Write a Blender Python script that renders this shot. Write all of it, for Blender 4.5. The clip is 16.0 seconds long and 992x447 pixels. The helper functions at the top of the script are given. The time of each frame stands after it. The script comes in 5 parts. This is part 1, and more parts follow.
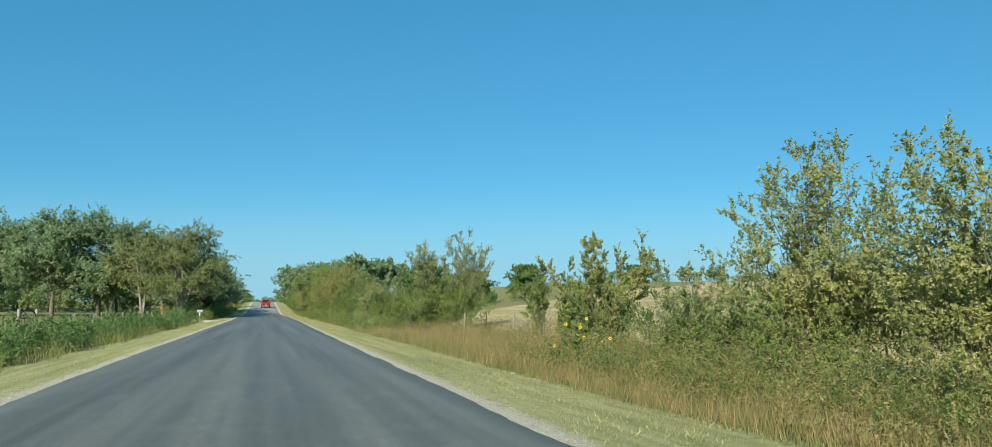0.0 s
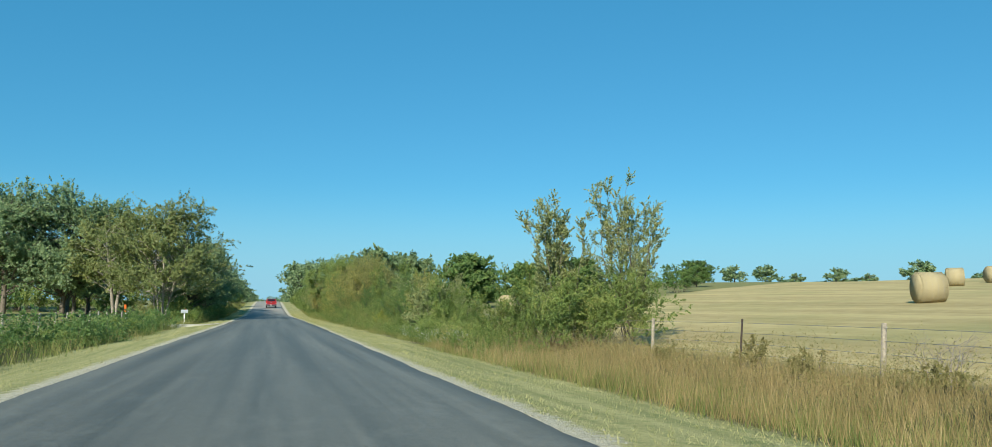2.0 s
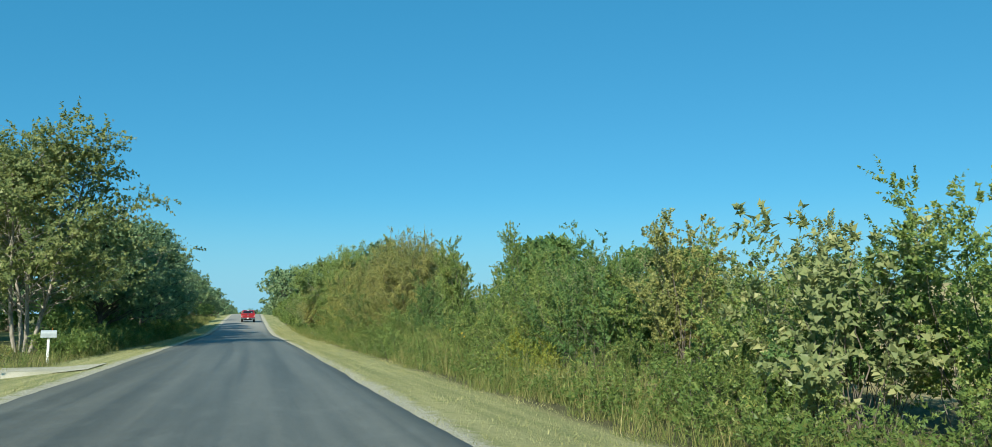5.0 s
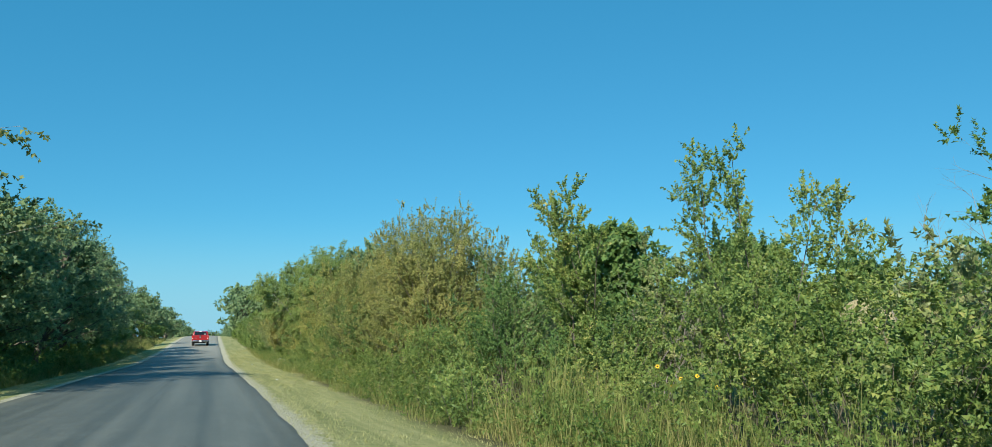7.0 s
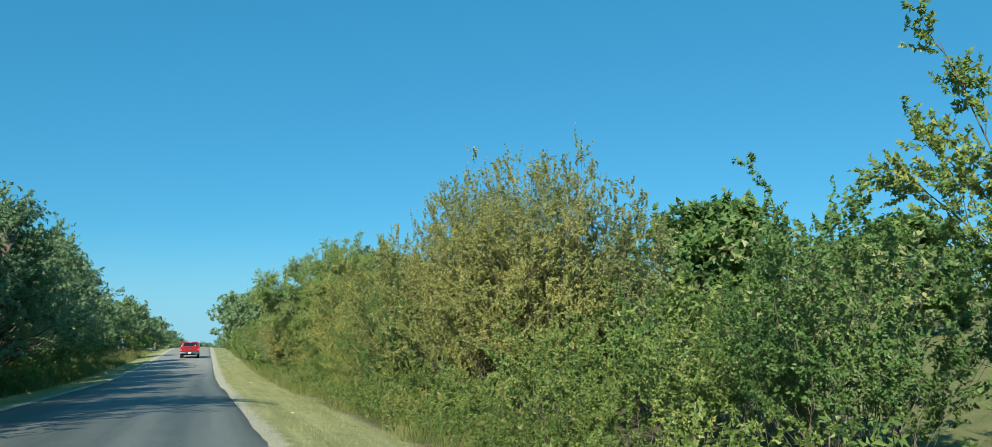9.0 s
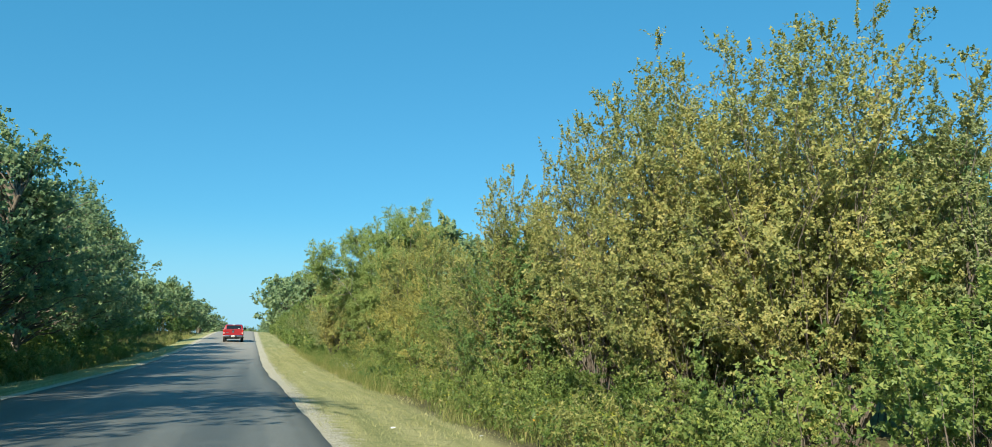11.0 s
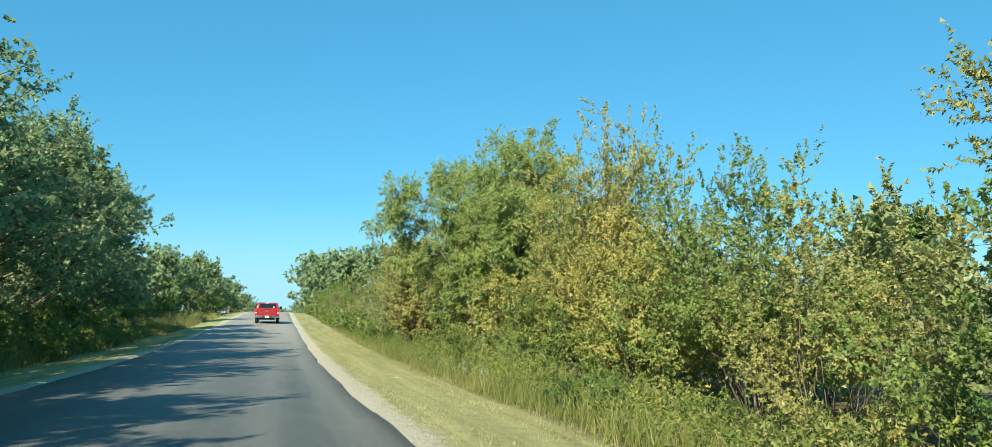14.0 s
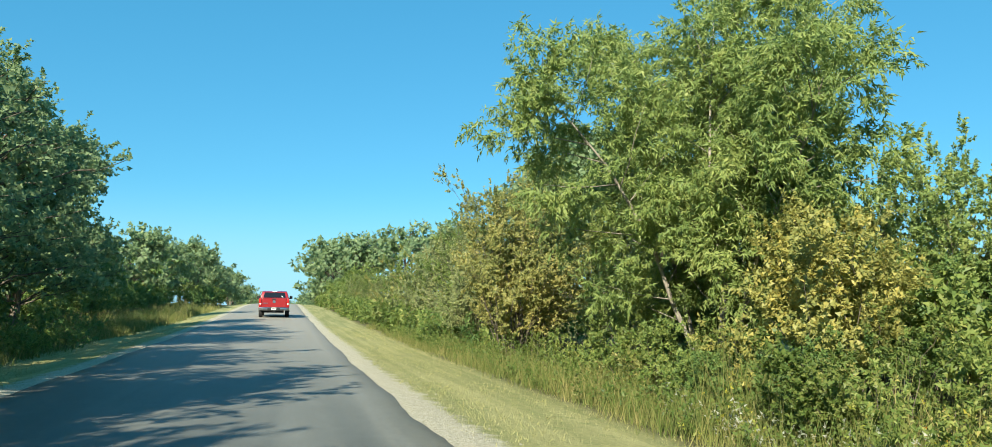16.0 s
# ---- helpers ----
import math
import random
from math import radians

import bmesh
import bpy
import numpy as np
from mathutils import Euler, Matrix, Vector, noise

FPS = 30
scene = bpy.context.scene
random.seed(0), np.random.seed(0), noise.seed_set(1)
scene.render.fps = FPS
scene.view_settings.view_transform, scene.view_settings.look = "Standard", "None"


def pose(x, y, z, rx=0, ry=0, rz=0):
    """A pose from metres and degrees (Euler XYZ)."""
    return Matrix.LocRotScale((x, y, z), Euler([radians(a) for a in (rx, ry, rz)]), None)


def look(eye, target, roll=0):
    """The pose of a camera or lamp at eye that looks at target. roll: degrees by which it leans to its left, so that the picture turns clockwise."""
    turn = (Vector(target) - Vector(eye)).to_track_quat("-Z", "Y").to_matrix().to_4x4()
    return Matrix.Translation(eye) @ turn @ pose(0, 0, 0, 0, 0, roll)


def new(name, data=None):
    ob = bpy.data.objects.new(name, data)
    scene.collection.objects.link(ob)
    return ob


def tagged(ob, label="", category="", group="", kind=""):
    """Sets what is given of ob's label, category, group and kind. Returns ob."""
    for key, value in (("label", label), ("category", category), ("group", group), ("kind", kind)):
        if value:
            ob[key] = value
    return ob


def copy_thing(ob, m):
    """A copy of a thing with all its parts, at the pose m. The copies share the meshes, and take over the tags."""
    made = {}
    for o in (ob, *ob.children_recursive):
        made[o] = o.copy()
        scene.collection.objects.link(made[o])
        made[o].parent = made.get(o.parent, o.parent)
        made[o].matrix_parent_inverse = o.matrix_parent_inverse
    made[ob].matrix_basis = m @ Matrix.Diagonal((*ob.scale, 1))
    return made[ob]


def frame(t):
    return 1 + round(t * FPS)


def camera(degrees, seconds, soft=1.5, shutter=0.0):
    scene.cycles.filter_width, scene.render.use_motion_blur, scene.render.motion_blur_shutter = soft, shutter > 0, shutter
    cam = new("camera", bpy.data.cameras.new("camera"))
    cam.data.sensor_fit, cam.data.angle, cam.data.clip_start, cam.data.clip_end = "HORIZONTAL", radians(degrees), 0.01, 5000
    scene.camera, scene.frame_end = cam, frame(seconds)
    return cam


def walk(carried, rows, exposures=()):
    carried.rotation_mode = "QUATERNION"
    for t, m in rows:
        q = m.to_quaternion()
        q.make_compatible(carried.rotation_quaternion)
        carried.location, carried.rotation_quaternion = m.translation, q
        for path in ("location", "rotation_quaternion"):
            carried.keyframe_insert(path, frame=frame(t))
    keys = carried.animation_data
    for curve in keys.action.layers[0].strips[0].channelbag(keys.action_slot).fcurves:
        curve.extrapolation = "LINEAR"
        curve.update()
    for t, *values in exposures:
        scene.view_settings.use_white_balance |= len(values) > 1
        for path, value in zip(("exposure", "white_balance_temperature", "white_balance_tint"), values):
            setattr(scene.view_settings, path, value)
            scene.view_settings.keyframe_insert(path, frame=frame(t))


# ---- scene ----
cam = camera(63.2, 16.0, 0.5)
METRES, EYE, TILT, LEAN, TURN = 130.0, 1.3, 5.78, 0.0, -15.95
ROWS = [
    (0.0, 0.0, 0.0, 0.0, 0.0, 0.0, -0.0),
    (0.5, -0.0121, 0.0413, -0.0043, 0.22, 0.01, -0.09),
    (1.0, -0.0246, 0.0843, -0.0089, 0.27, 0.1, -0.16),
    (1.5, -0.0369, 0.1271, -0.0136, 0.39, 0.13, -0.33),
    (2.0, -0.05, 0.1721, -0.0184, 0.35, 0.13, -0.33),
    (2.5, -0.0635, 0.2201, -0.0234, 0.3, 0.16, -0.39),
    (3.0, -0.0764, 0.266, -0.0282, 0.24, 0.21, -0.43),
    (5.5, -0.1305, 0.4822, -0.0494, -1.43, 1.18, 0.21),
    (6.0, -0.1384, 0.5174, -0.053, -2.12, 1.48, 0.3),
    (6.5, -0.1455, 0.5504, -0.0562, -2.77, 1.84, 0.34),
    (7.0, -0.1524, 0.5796, -0.0591, -3.3, 2.23, 0.51),
    (7.5, -0.1587, 0.6054, -0.0616, -3.64, 2.61, 0.64),
    (8.0, -0.1644, 0.628, -0.0638, -3.73, 2.91, 0.65),
    (8.5, -0.1696, 0.648, -0.0658, -3.83, 3.02, 0.69),
    (11.0, -0.1938, 0.7283, -0.0751, -0.86, 2.36, -0.33),
    (11.5, -0.1991, 0.7445, -0.0767, -0.15, 2.14, -0.4),
    (12.0, -0.2048, 0.7619, -0.0784, 0.25, 2.0, -0.55),
    (12.5, -0.2107, 0.7801, -0.0803, 0.5, 1.65, -0.54),
    (13.0, -0.2168, 0.7988, -0.0822, 0.98, 1.43, -0.53),
    (13.5, -0.224, 0.8208, -0.0846, 1.07, 1.22, -0.63),
    (14.0, -0.2318, 0.845, -0.0873, 1.11, 1.19, -0.65),
    (14.5, -0.2401, 0.8702, -0.0899, 1.13, 0.99, -0.63),
    (15.0, -0.2487, 0.8979, -0.0929, 1.32, 0.83, -0.57),
    (15.5, -0.2581, 0.9265, -0.0958, 1.27, 0.76, -0.45),
    (16.0, -0.2678, 0.9579, -0.0988, 1.3, 0.59, -0.28),
]
EXPOSURES = [(0.0, 0.55, 6500, 10), (5.5, 0.55, 6250, 4), (8.5, 0.57, 6250, 4), (11.0, 0.8, 6600, 9), (12.5, 1.0, 6800, 8.5), (16.0, 1.0, 6760, 7.5)]
walk(cam, [(t, pose(0, 0, EYE, TILT, LEAN, TURN) @ pose(METRES * x, METRES * y, METRES * z, 90 + pitch, roll, yaw)) for t, x, y, z, yaw, pitch, roll in ROWS], EXPOSURES)

# ---------------------------------------------------------------- world, sun
SUN_EL, SUN_AZ = radians(31.5), math.atan2(-0.55, -0.835)
world = bpy.data.worlds.new("sky")
scene.world = world
world.use_nodes = True
wn = world.node_tree.nodes
sky = wn.new("ShaderNodeTexSky")
sky.sky_type, sky.sun_disc = "NISHITA", False
sky.sun_elevation, sky.sun_rotation = SUN_EL, SUN_AZ
sky.air_density, sky.dust_density, sky.ozone_density = 1.0, 0.15, 3.5
wn["Background"].inputs["Strength"].default_value = 0.075
clear = wn.new("ShaderNodeMix")
clear.data_type, clear.blend_type = "RGBA", "MULTIPLY"
clear.inputs[0].default_value, clear.inputs[7].default_value = 1.0, (0.55, 0.96, 1.05, 1)
world.node_tree.links.new(sky.outputs["Color"], clear.inputs[6])
even = wn.new("ShaderNodeMix")
even.data_type = "RGBA"
even.inputs[0].default_value, even.inputs[7].default_value = 0.4, (0.21, 3.5, 6.25, 1)
world.node_tree.links.new(clear.outputs[2], even.inputs[6])
# pale haze low over the horizon
where, height = wn.new("ShaderNodeTexCoord"), wn.new("ShaderNodeSeparateXYZ")
world.node_tree.links.new(where.outputs["Generated"], height.inputs[0])
low = wn.new("ShaderNodeMapRange")
low.interpolation_type = "SMOOTHERSTEP"
low.inputs["From Min"].default_value, low.inputs["From Max"].default_value = 0.17, -0.02
low.inputs["To Max"].default_value = 0.9
world.node_tree.links.new(height.outputs["Z"], low.inputs["Value"])
haze = wn.new("ShaderNodeMix")
haze.data_type = "RGBA"
haze.inputs[7].default_value = (2.9, 5.6, 7.2, 1)
world.node_tree.links.new(low.outputs["Result"], haze.inputs[0])
world.node_tree.links.new(even.outputs[2], haze.inputs[6])
world.node_tree.links.new(haze.outputs[2], wn["Background"].inputs["Color"])
sun_data = bpy.data.lights.new("sun", "SUN")
sun_data.energy, sun_data.angle, sun_data.color = 5.0, radians(0.53), (1.0, 0.94, 0.8)
sun_way = Vector((math.sin(SUN_AZ) * math.cos(SUN_EL), math.cos(SUN_AZ) * math.cos(SUN_EL), math.sin(SUN_EL)))
new("sun", sun_data).matrix_world = look(sun_way * 200, (0, 0, 0))

# ---------------------------------------------------------------- materials


def material(name, rough=0.8, spec=0.3):
    m = bpy.data.materials.new(name)
    m.use_nodes = True
    n, l = m.node_tree.nodes, m.node_tree.links
    b = n["Principled BSDF"]
    b.inputs["Roughness"].default_value = rough
    b.inputs["Specular IOR Level"].default_value = spec
    return m, n, l, b


def ramp(n, l, fac, stops):
    r = n.new("ShaderNodeValToRGB")
    e = r.color_ramp.elements
    while len(e) < len(stops):
        e.new(0.5)
    for el, (p, c) in zip(e, stops):
        el.position, el.color = p, (*c, 1)
    l.new(fac, r.inputs["Fac"])
    return r.outputs["Color"]


def noise_node(n, l, vec, scale, detail=4, rough=0.6):
    t = n.new("ShaderNodeTexNoise")
    t.inputs["Scale"].default_value, t.inputs["Detail"].default_value, t.inputs["Roughness"].default_value = scale, detail, rough
    l.new(vec, t.inputs["Vector"])
    return t.outputs["Fac"]


def mix(n, l, fac, a, b, blend="MIX"):
    m = n.new("ShaderNodeMix")
    m.data_type, m.blend_type = "RGBA", blend
    for socket, value in ((m.inputs[0], fac), (m.inputs[6], a), (m.inputs[7], b)):
        if isinstance(value, (int, float)):
            socket.default_value = value
        elif isinstance(value, tuple):
            socket.default_value = (*value, 1)
        else:
            l.new(value, socket)
    return m.outputs[2]


def bump(n, l, b, height, strength, distance):
    u = n.new("ShaderNodeBump")
    u.inputs["Strength"].default_value, u.inputs["Distance"].default_value = strength, distance
    l.new(height, u.inputs["Height"])
    l.new(u.outputs["Normal"], b.inputs["Normal"])


def leaf_material(name, stops, through_light=0.3, rough=0.46, patch=0.55):
    """Leaves: each one takes its own tone, and whole branches lean to another."""
    m, n, l, b = material(name, rough, 0.26)
    g = n.new("ShaderNodeNewGeometry")
    big = noise_node(n, l, g.outputs["Position"], 0.9, 2)
    a = n.new("ShaderNodeMath")
    a.operation = "MULTIPLY_ADD"
    a.inputs[1].default_value, a.inputs[2].default_value = patch * 2.2, -patch * 1.1
    l.new(big, a.inputs[0])
    s = n.new("ShaderNodeMath")
    s.operation, s.use_clamp = "ADD", True
    own = n.new("ShaderNodeMath")
    own.operation = "MULTIPLY_ADD"
    own.inputs[1].default_value, own.inputs[2].default_value = 0.6, 0.2
    l.new(g.outputs["Random Per Island"], own.inputs[0])
    l.new(a.outputs[0], s.inputs[0])
    l.new(own.outputs[0], s.inputs[1])
    c = ramp(n, l, s.outputs[0], stops)
    l.new(c, b.inputs["Base Color"])
    t = n.new("ShaderNodeBsdfTranslucent")
    l.new(c, t.inputs["Color"])
    x = n.new("ShaderNodeMixShader")
    x.inputs[0].default_value = through_light
    l.new(b.outputs[0], x.inputs[1])
    l.new(t.outputs[0], x.inputs[2])
    l.new(x.outputs[0], n["Material Output"].inputs["Surface"])
    return m


def bark_material(name, dark, light):
    m, n, l, b = material(name, 0.9, 0.2)
    g = n.new("ShaderNodeNewGeometry")
    mp = n.new("ShaderNodeMapping")
    mp.inputs["Scale"].default_value = (1, 1, 0.25)
    l.new(g.outputs["Position"], mp.inputs["Vector"])
    f = noise_node(n, l, mp.outputs["Vector"], 18, 5)
    l.new(ramp(n, l, f, [(0.3, dark), (0.7, light)]), b.inputs["Base Color"])
    bump(n, l, b, f, 0.6, 0.02)
    return m


def plain_material(name, colour, rough=0.6, metal=0.0, spec=0.4, vary=0.12, scale=6.0, coat=0.0):
    m, n, l, b = material(name, rough, spec)
    g = n.new("ShaderNodeNewGeometry")
    f = noise_node(n, l, g.outputs["Position"], scale, 5)
    lo, hi = tuple(c * (1 - vary) for c in colour), tuple(min(1, c * (1 + vary)) for c in colour)
    l.new(ramp(n, l, f, [(0.3, lo), (0.7, hi)]), b.inputs["Base Color"])
    b.inputs["Metallic"].default_value, b.inputs["Coat Weight"].default_value = metal, coat
    return m


GOLD = leaf_material("elm_leaf_turning", [(0.0, (0.13, 0.17, 0.055)), (0.4, (0.275, 0.295, 0.095)), (0.75, (0.425, 0.4, 0.14)), (1.0, (0.56, 0.47, 0.165))], 0.45)
GREEN = leaf_material("elm_leaf_green", [(0.0, (0.088, 0.155, 0.046)), (0.5, (0.206, 0.282, 0.074)), (0.85, (0.343, 0.38, 0.11)), (1.0, (0.535, 0.467, 0.16))], 0.45)
DARK = leaf_material("shrub_leaf_dark", [(0.0, (0.086, 0.164, 0.052)), (0.6, (0.155, 0.247, 0.073)), (1.0, (0.274, 0.339, 0.104))], 0.45)
SILVER = leaf_material("elm_leaf_silvery", [(0.0, (0.163, 0.204, 0.086)), (0.6, (0.282, 0.319, 0.13)), (1.0, (0.486, 0.459, 0.21))], 0.4)
YELLOW = leaf_material("elm_leaf_golden", [(0.0, (0.17, 0.2, 0.06)), (0.5, (0.37, 0.37, 0.115)), (1.0, (0.62, 0.52, 0.15))], 0.45)
PALE = leaf_material("elm_leaf_pale_olive", [(0.0, (0.159, 0.201, 0.069)), (0.5, (0.288, 0.317, 0.109)), (1.0, (0.484, 0.447, 0.162))], 0.45)
WILLOW = leaf_material("willow_leaf", [(0.0, (0.143, 0.22, 0.072)), (0.5, (0.259, 0.34, 0.104)), (1.0, (0.408, 0.449, 0.149))], 0.45)
OAK = leaf_material("oak_leaf", [(0.0, (0.146, 0.224, 0.121)), (0.6, (0.255, 0.351, 0.172)), (1.0, (0.42, 0.494, 0.241))], 0.52)
MESQUITE = leaf_material("feathery_leaf", [(0.0, (0.137, 0.185, 0.068)), (0.6, (0.247, 0.285, 0.102)), (1.0, (0.399, 0.400, 0.153))], 0.48)
WEED = leaf_material("weed_leaf", [(0.0, (0.065, 0.121, 0.028)), (0.5, (0.144, 0.208, 0.05)), (0.85, (0.25, 0.273, 0.082)), (1.0, (0.404, 0.345, 0.131))], 0.45)
TALLGRASS = leaf_material("tall_grass", [(0.0, (0.083, 0.129, 0.027)), (0.45, (0.156, 0.184, 0.05)), (0.8, (0.294, 0.267, 0.099)), (1.0, (0.386, 0.313, 0.144))], 0.25, 0.7)
DRYGRASS = leaf_material("dry_bluestem_grass", [(0.0, (0.138, 0.127, 0.046)), (0.4, (0.247, 0.193, 0.079)), (0.75, (0.351, 0.264, 0.119)), (1.0, (0.483, 0.385, 0.209))], 0.25, 0.7)
BROWNWEED = leaf_material("brown_weed", [(0.0, (0.139, 0.15, 0.05)), (0.5, (0.232, 0.21, 0.075)), (1.0, (0.372, 0.292, 0.119))], 0.3, 0.6)
MOWN = leaf_material("mown_grass", [(0.0, (0.18, 0.2, 0.07)), (0.5, (0.32, 0.31, 0.125)), (1.0, (0.46, 0.42, 0.2))], 0.2, 0.75)
FLARE = leaf_material("yellow_green_flowering_leaf", [(0.0, (0.16, 0.22, 0.04)), (0.55, (0.3, 0.33, 0.06)), (0.9, (0.5, 0.44, 0.07)), (1.0, (0.62, 0.3, 0.05))], 0.4)
PETAL = leaf_material("yellow_petal", [(0.0, (0.75, 0.42, 0.02)), (1.0, (0.9, 0.6, 0.04))], 0.3, 0.6, 0.1)
BARK = bark_material("grey_bark", (0.07, 0.055, 0.04), (0.22, 0.19, 0.15))
PALE_BARK = bark_material("pale_bark", (0.16, 0.14, 0.11), (0.4, 0.36, 0.3))
TWIG = bark_material("dead_twig", (0.16, 0.13, 0.11), (0.34, 0.3, 0.27))

# ground: mown verge, weeds, stubble field, pasture
GROUND, n, l, b = material("ground_soil_and_grass", 0.95, 0.15)
g = n.new("ShaderNodeNewGeometry")
pos = g.outputs["Position"]
xyz = n.new("ShaderNodeSeparateXYZ")
l.new(pos, xyz.inputs[0])
fine, mid, wide = noise_node(n, l, pos, 22, 6, 0.7), noise_node(n, l, pos, 1.1, 4), noise_node(n, l, pos, 0.07, 3)
streak_map = n.new("ShaderNodeMapping")
streak_map.inputs["Scale"].default_value = (2.6, 0.12, 1)
l.new(pos, streak_map.inputs["Vector"])
streak = noise_node(n, l, streak_map.outputs["Vector"], 1.0, 3)
verge_c = mix(n, l, 0.45, ramp(n, l, fine, [(0.3, (0.16, 0.175, 0.07)), (0.55, (0.32, 0.305, 0.125)), (0.8, (0.5, 0.455, 0.23))]), ramp(n, l, streak, [(0.35, (0.18, 0.205, 0.08)), (0.65, (0.48, 0.435, 0.215))]))
verge_c = mix(n, l, ramp(n, l, noise_node(n, l, pos, 3.2, 5, 0.7), [(0.52, (0, 0, 0)), (0.68, (0.6, 0.6, 0.6))]), verge_c, (0.15, 0.19, 0.065))
rows_map = n.new("ShaderNodeMapping")
rows_map.inputs["Rotation"].default_value = (0, 0, radians(62))
rows_map.inputs["Scale"].default_value = (0.55, 0.025, 1)
l.new(pos, rows_map.inputs["Vector"])
rows_f = noise_node(n, l, rows_map.outputs["Vector"], 1.0, 4)
field_c = mix(n, l, 0.5, ramp(n, l, rows_f, [(0.35, (0.23, 0.18, 0.085)), (0.65, (0.52, 0.42, 0.21))]), ramp(n, l, mid, [(0.3, (0.33, 0.27, 0.12)), (0.7, (0.5, 0.41, 0.2))]))
field_c = mix(n, l, ramp(n, l, wide, [(0.5, (0, 0, 0)), (0.72, (0.6, 0.6, 0.6))]), field_c, (0.22, 0.23, 0.09))
past_c = mix(n, l, 0.5, ramp(n, l, mid, [(0.3, (0.11, 0.13, 0.045)), (0.7, (0.27, 0.25, 0.1))]), ramp(n, l, fine, [(0.3, (0.1, 0.12, 0.04)), (0.75, (0.3, 0.27, 0.12))]))
soil_c = ramp(n, l, fine, [(0.3, (0.07, 0.07, 0.03)), (0.7, (0.17, 0.15, 0.075))])


def step_node(lo, hi, wob=0.35):
    a = n.new("ShaderNodeMath")
    a.operation = "MULTIPLY_ADD"
    a.inputs[1].default_value = wob
    l.new(mid, a.inputs[0])
    l.new(xyz.outputs["X"], a.inputs[2])
    r = n.new("ShaderNodeMapRange")
    r.interpolation_type = "SMOOTHSTEP"
    r.inputs["From Min"].default_value, r.inputs["From Max"].default_value = lo, hi
    l.new(a.outputs[0], r.inputs["Value"])
    return r.outputs["Result"]


gravel_c = ramp(n, l, fine, [(0.3, (0.27, 0.25, 0.17)), (0.7, (0.6, 0.55, 0.43))])


def sum_node(op, a, b):
    m = n.new("ShaderNodeMath")
    m.operation = op
    for socket, value in zip(m.inputs, (a, b)):
        if isinstance(value, (int, float)):
            socket.default_value = value
        else:
            l.new(value, socket)
    return m.outputs[0]


bend = sum_node("DIVIDE", sum_node("SUBTRACT", xyz.outputs["Y"], 88.0), 38.0)
bend = sum_node("POWER", math.e, sum_node("MULTIPLY", sum_node("MULTIPLY", bend, bend), -1.0))
edge = sum_node("ADD", sum_node("SUBTRACT", xyz.outputs["X"], sum_node("MULTIPLY", bend, 0.27)), 0.28)
far = n.new("ShaderNodeMath")
far.operation = "ABSOLUTE"
l.new(edge, far.inputs[0])
ragged = n.new("ShaderNodeMath")
ragged.operation = "MULTIPLY_ADD"
ragged.inputs[1].default_value = 1.1
l.new(noise_node(n, l, pos, 2.6, 6, 0.75), ragged.inputs[0])
l.new(far.outputs[0], ragged.inputs[2])
shoulder = n.new("ShaderNodeMapRange")
shoulder.interpolation_type = "SMOOTHSTEP"
shoulder.inputs["From Min"].default_value, shoulder.inputs["From Max"].default_value = 4.12, 3.82
l.new(ragged.outputs[0], shoulder.inputs["Value"])
verge_c = mix(n, l, shoulder.outputs["Result"], verge_c, gravel_c)
c = mix(n, l, step_node(-6.6, -5.8), soil_c, verge_c)
c = mix(n, l, step_node(-10.4, -11.8), c, past_c)
c = mix(n, l, step_node(5.5, 6.2), c, soil_c)
weedy = n.new("ShaderNodeMapRange")
weedy.interpolation_type = "SMOOTHSTEP"
weedy.inputs["From Min"].default_value, weedy.inputs["From Max"].default_value = 79.0, 83.0
l.new(sum_node("SUBTRACT", sum_node("ADD", xyz.outputs["Y"], sum_node("MULTIPLY", mid, 6.0)), sum_node("MULTIPLY", sum_node("SUBTRACT", xyz.outputs["X"], 14.0), 1.0)), weedy.inputs["Value"])
field_c = mix(n, l, weedy.outputs["Result"], field_c, past_c)
c = mix(n, l, step_node(12.0, 13.5, 1.0), c, field_c)
l.new(c, b.inputs["Base Color"])
bump(n, l, b, fine, 0.8, 0.05)

# asphalt: worn grey chip seal with paler wheel tracks and patches
ASPHALT, n, l, b = material("worn_asphalt", 0.58, 0.42)
b.inputs["Diffuse Roughness"].default_value = 1.0
g = n.new("ShaderNodeNewGeometry")
pos = g.outputs["Position"]
grit = noise_node(n, l, pos, 90, 4, 0.75)
tm = n.new("ShaderNodeMapping")
tm.inputs["Scale"].default_value = (1.5, 0.03, 1)
l.new(pos, tm.inputs["Vector"])
tracks = noise_node(n, l, tm.outputs["Vector"], 1.0, 4)
pm = n.new("ShaderNodeMapping")
pm.inputs["Scale"].default_value = (0.8, 0.45, 1)
l.new(pos, pm.inputs["Vector"])
patches = noise_node(n, l, pm.outputs["Vector"], 2.4, 8, 0.78)
c = ramp(n, l, grit, [(0.36, (0.02, 0.025, 0.023)), (0.66, (0.084, 0.087, 0.075))])
c = mix(n, l, ramp(n, l, tracks, [(0.38, (0, 0, 0)), (0.68, (0.75, 0.75, 0.75))]), c, (0.11, 0.113, 0.098))
c = mix(n, l, ramp(n, l, patches, [(0.5, (0, 0, 0)), (0.75, (0.35, 0.35, 0.35))]), c, (0.15, 0.16, 0.145))
chips = noise_node(n, l, pos, 14, 5, 0.75)
c = mix(n, l, ramp(n, l, chips, [(0.3, (0.5, 0.5, 0.5)), (0.58, (0, 0, 0))]), c, (0.024, 0.029, 0.029))
# colour blends to a paler beige grey between y 128 and 175
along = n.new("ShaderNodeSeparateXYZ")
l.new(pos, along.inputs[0])
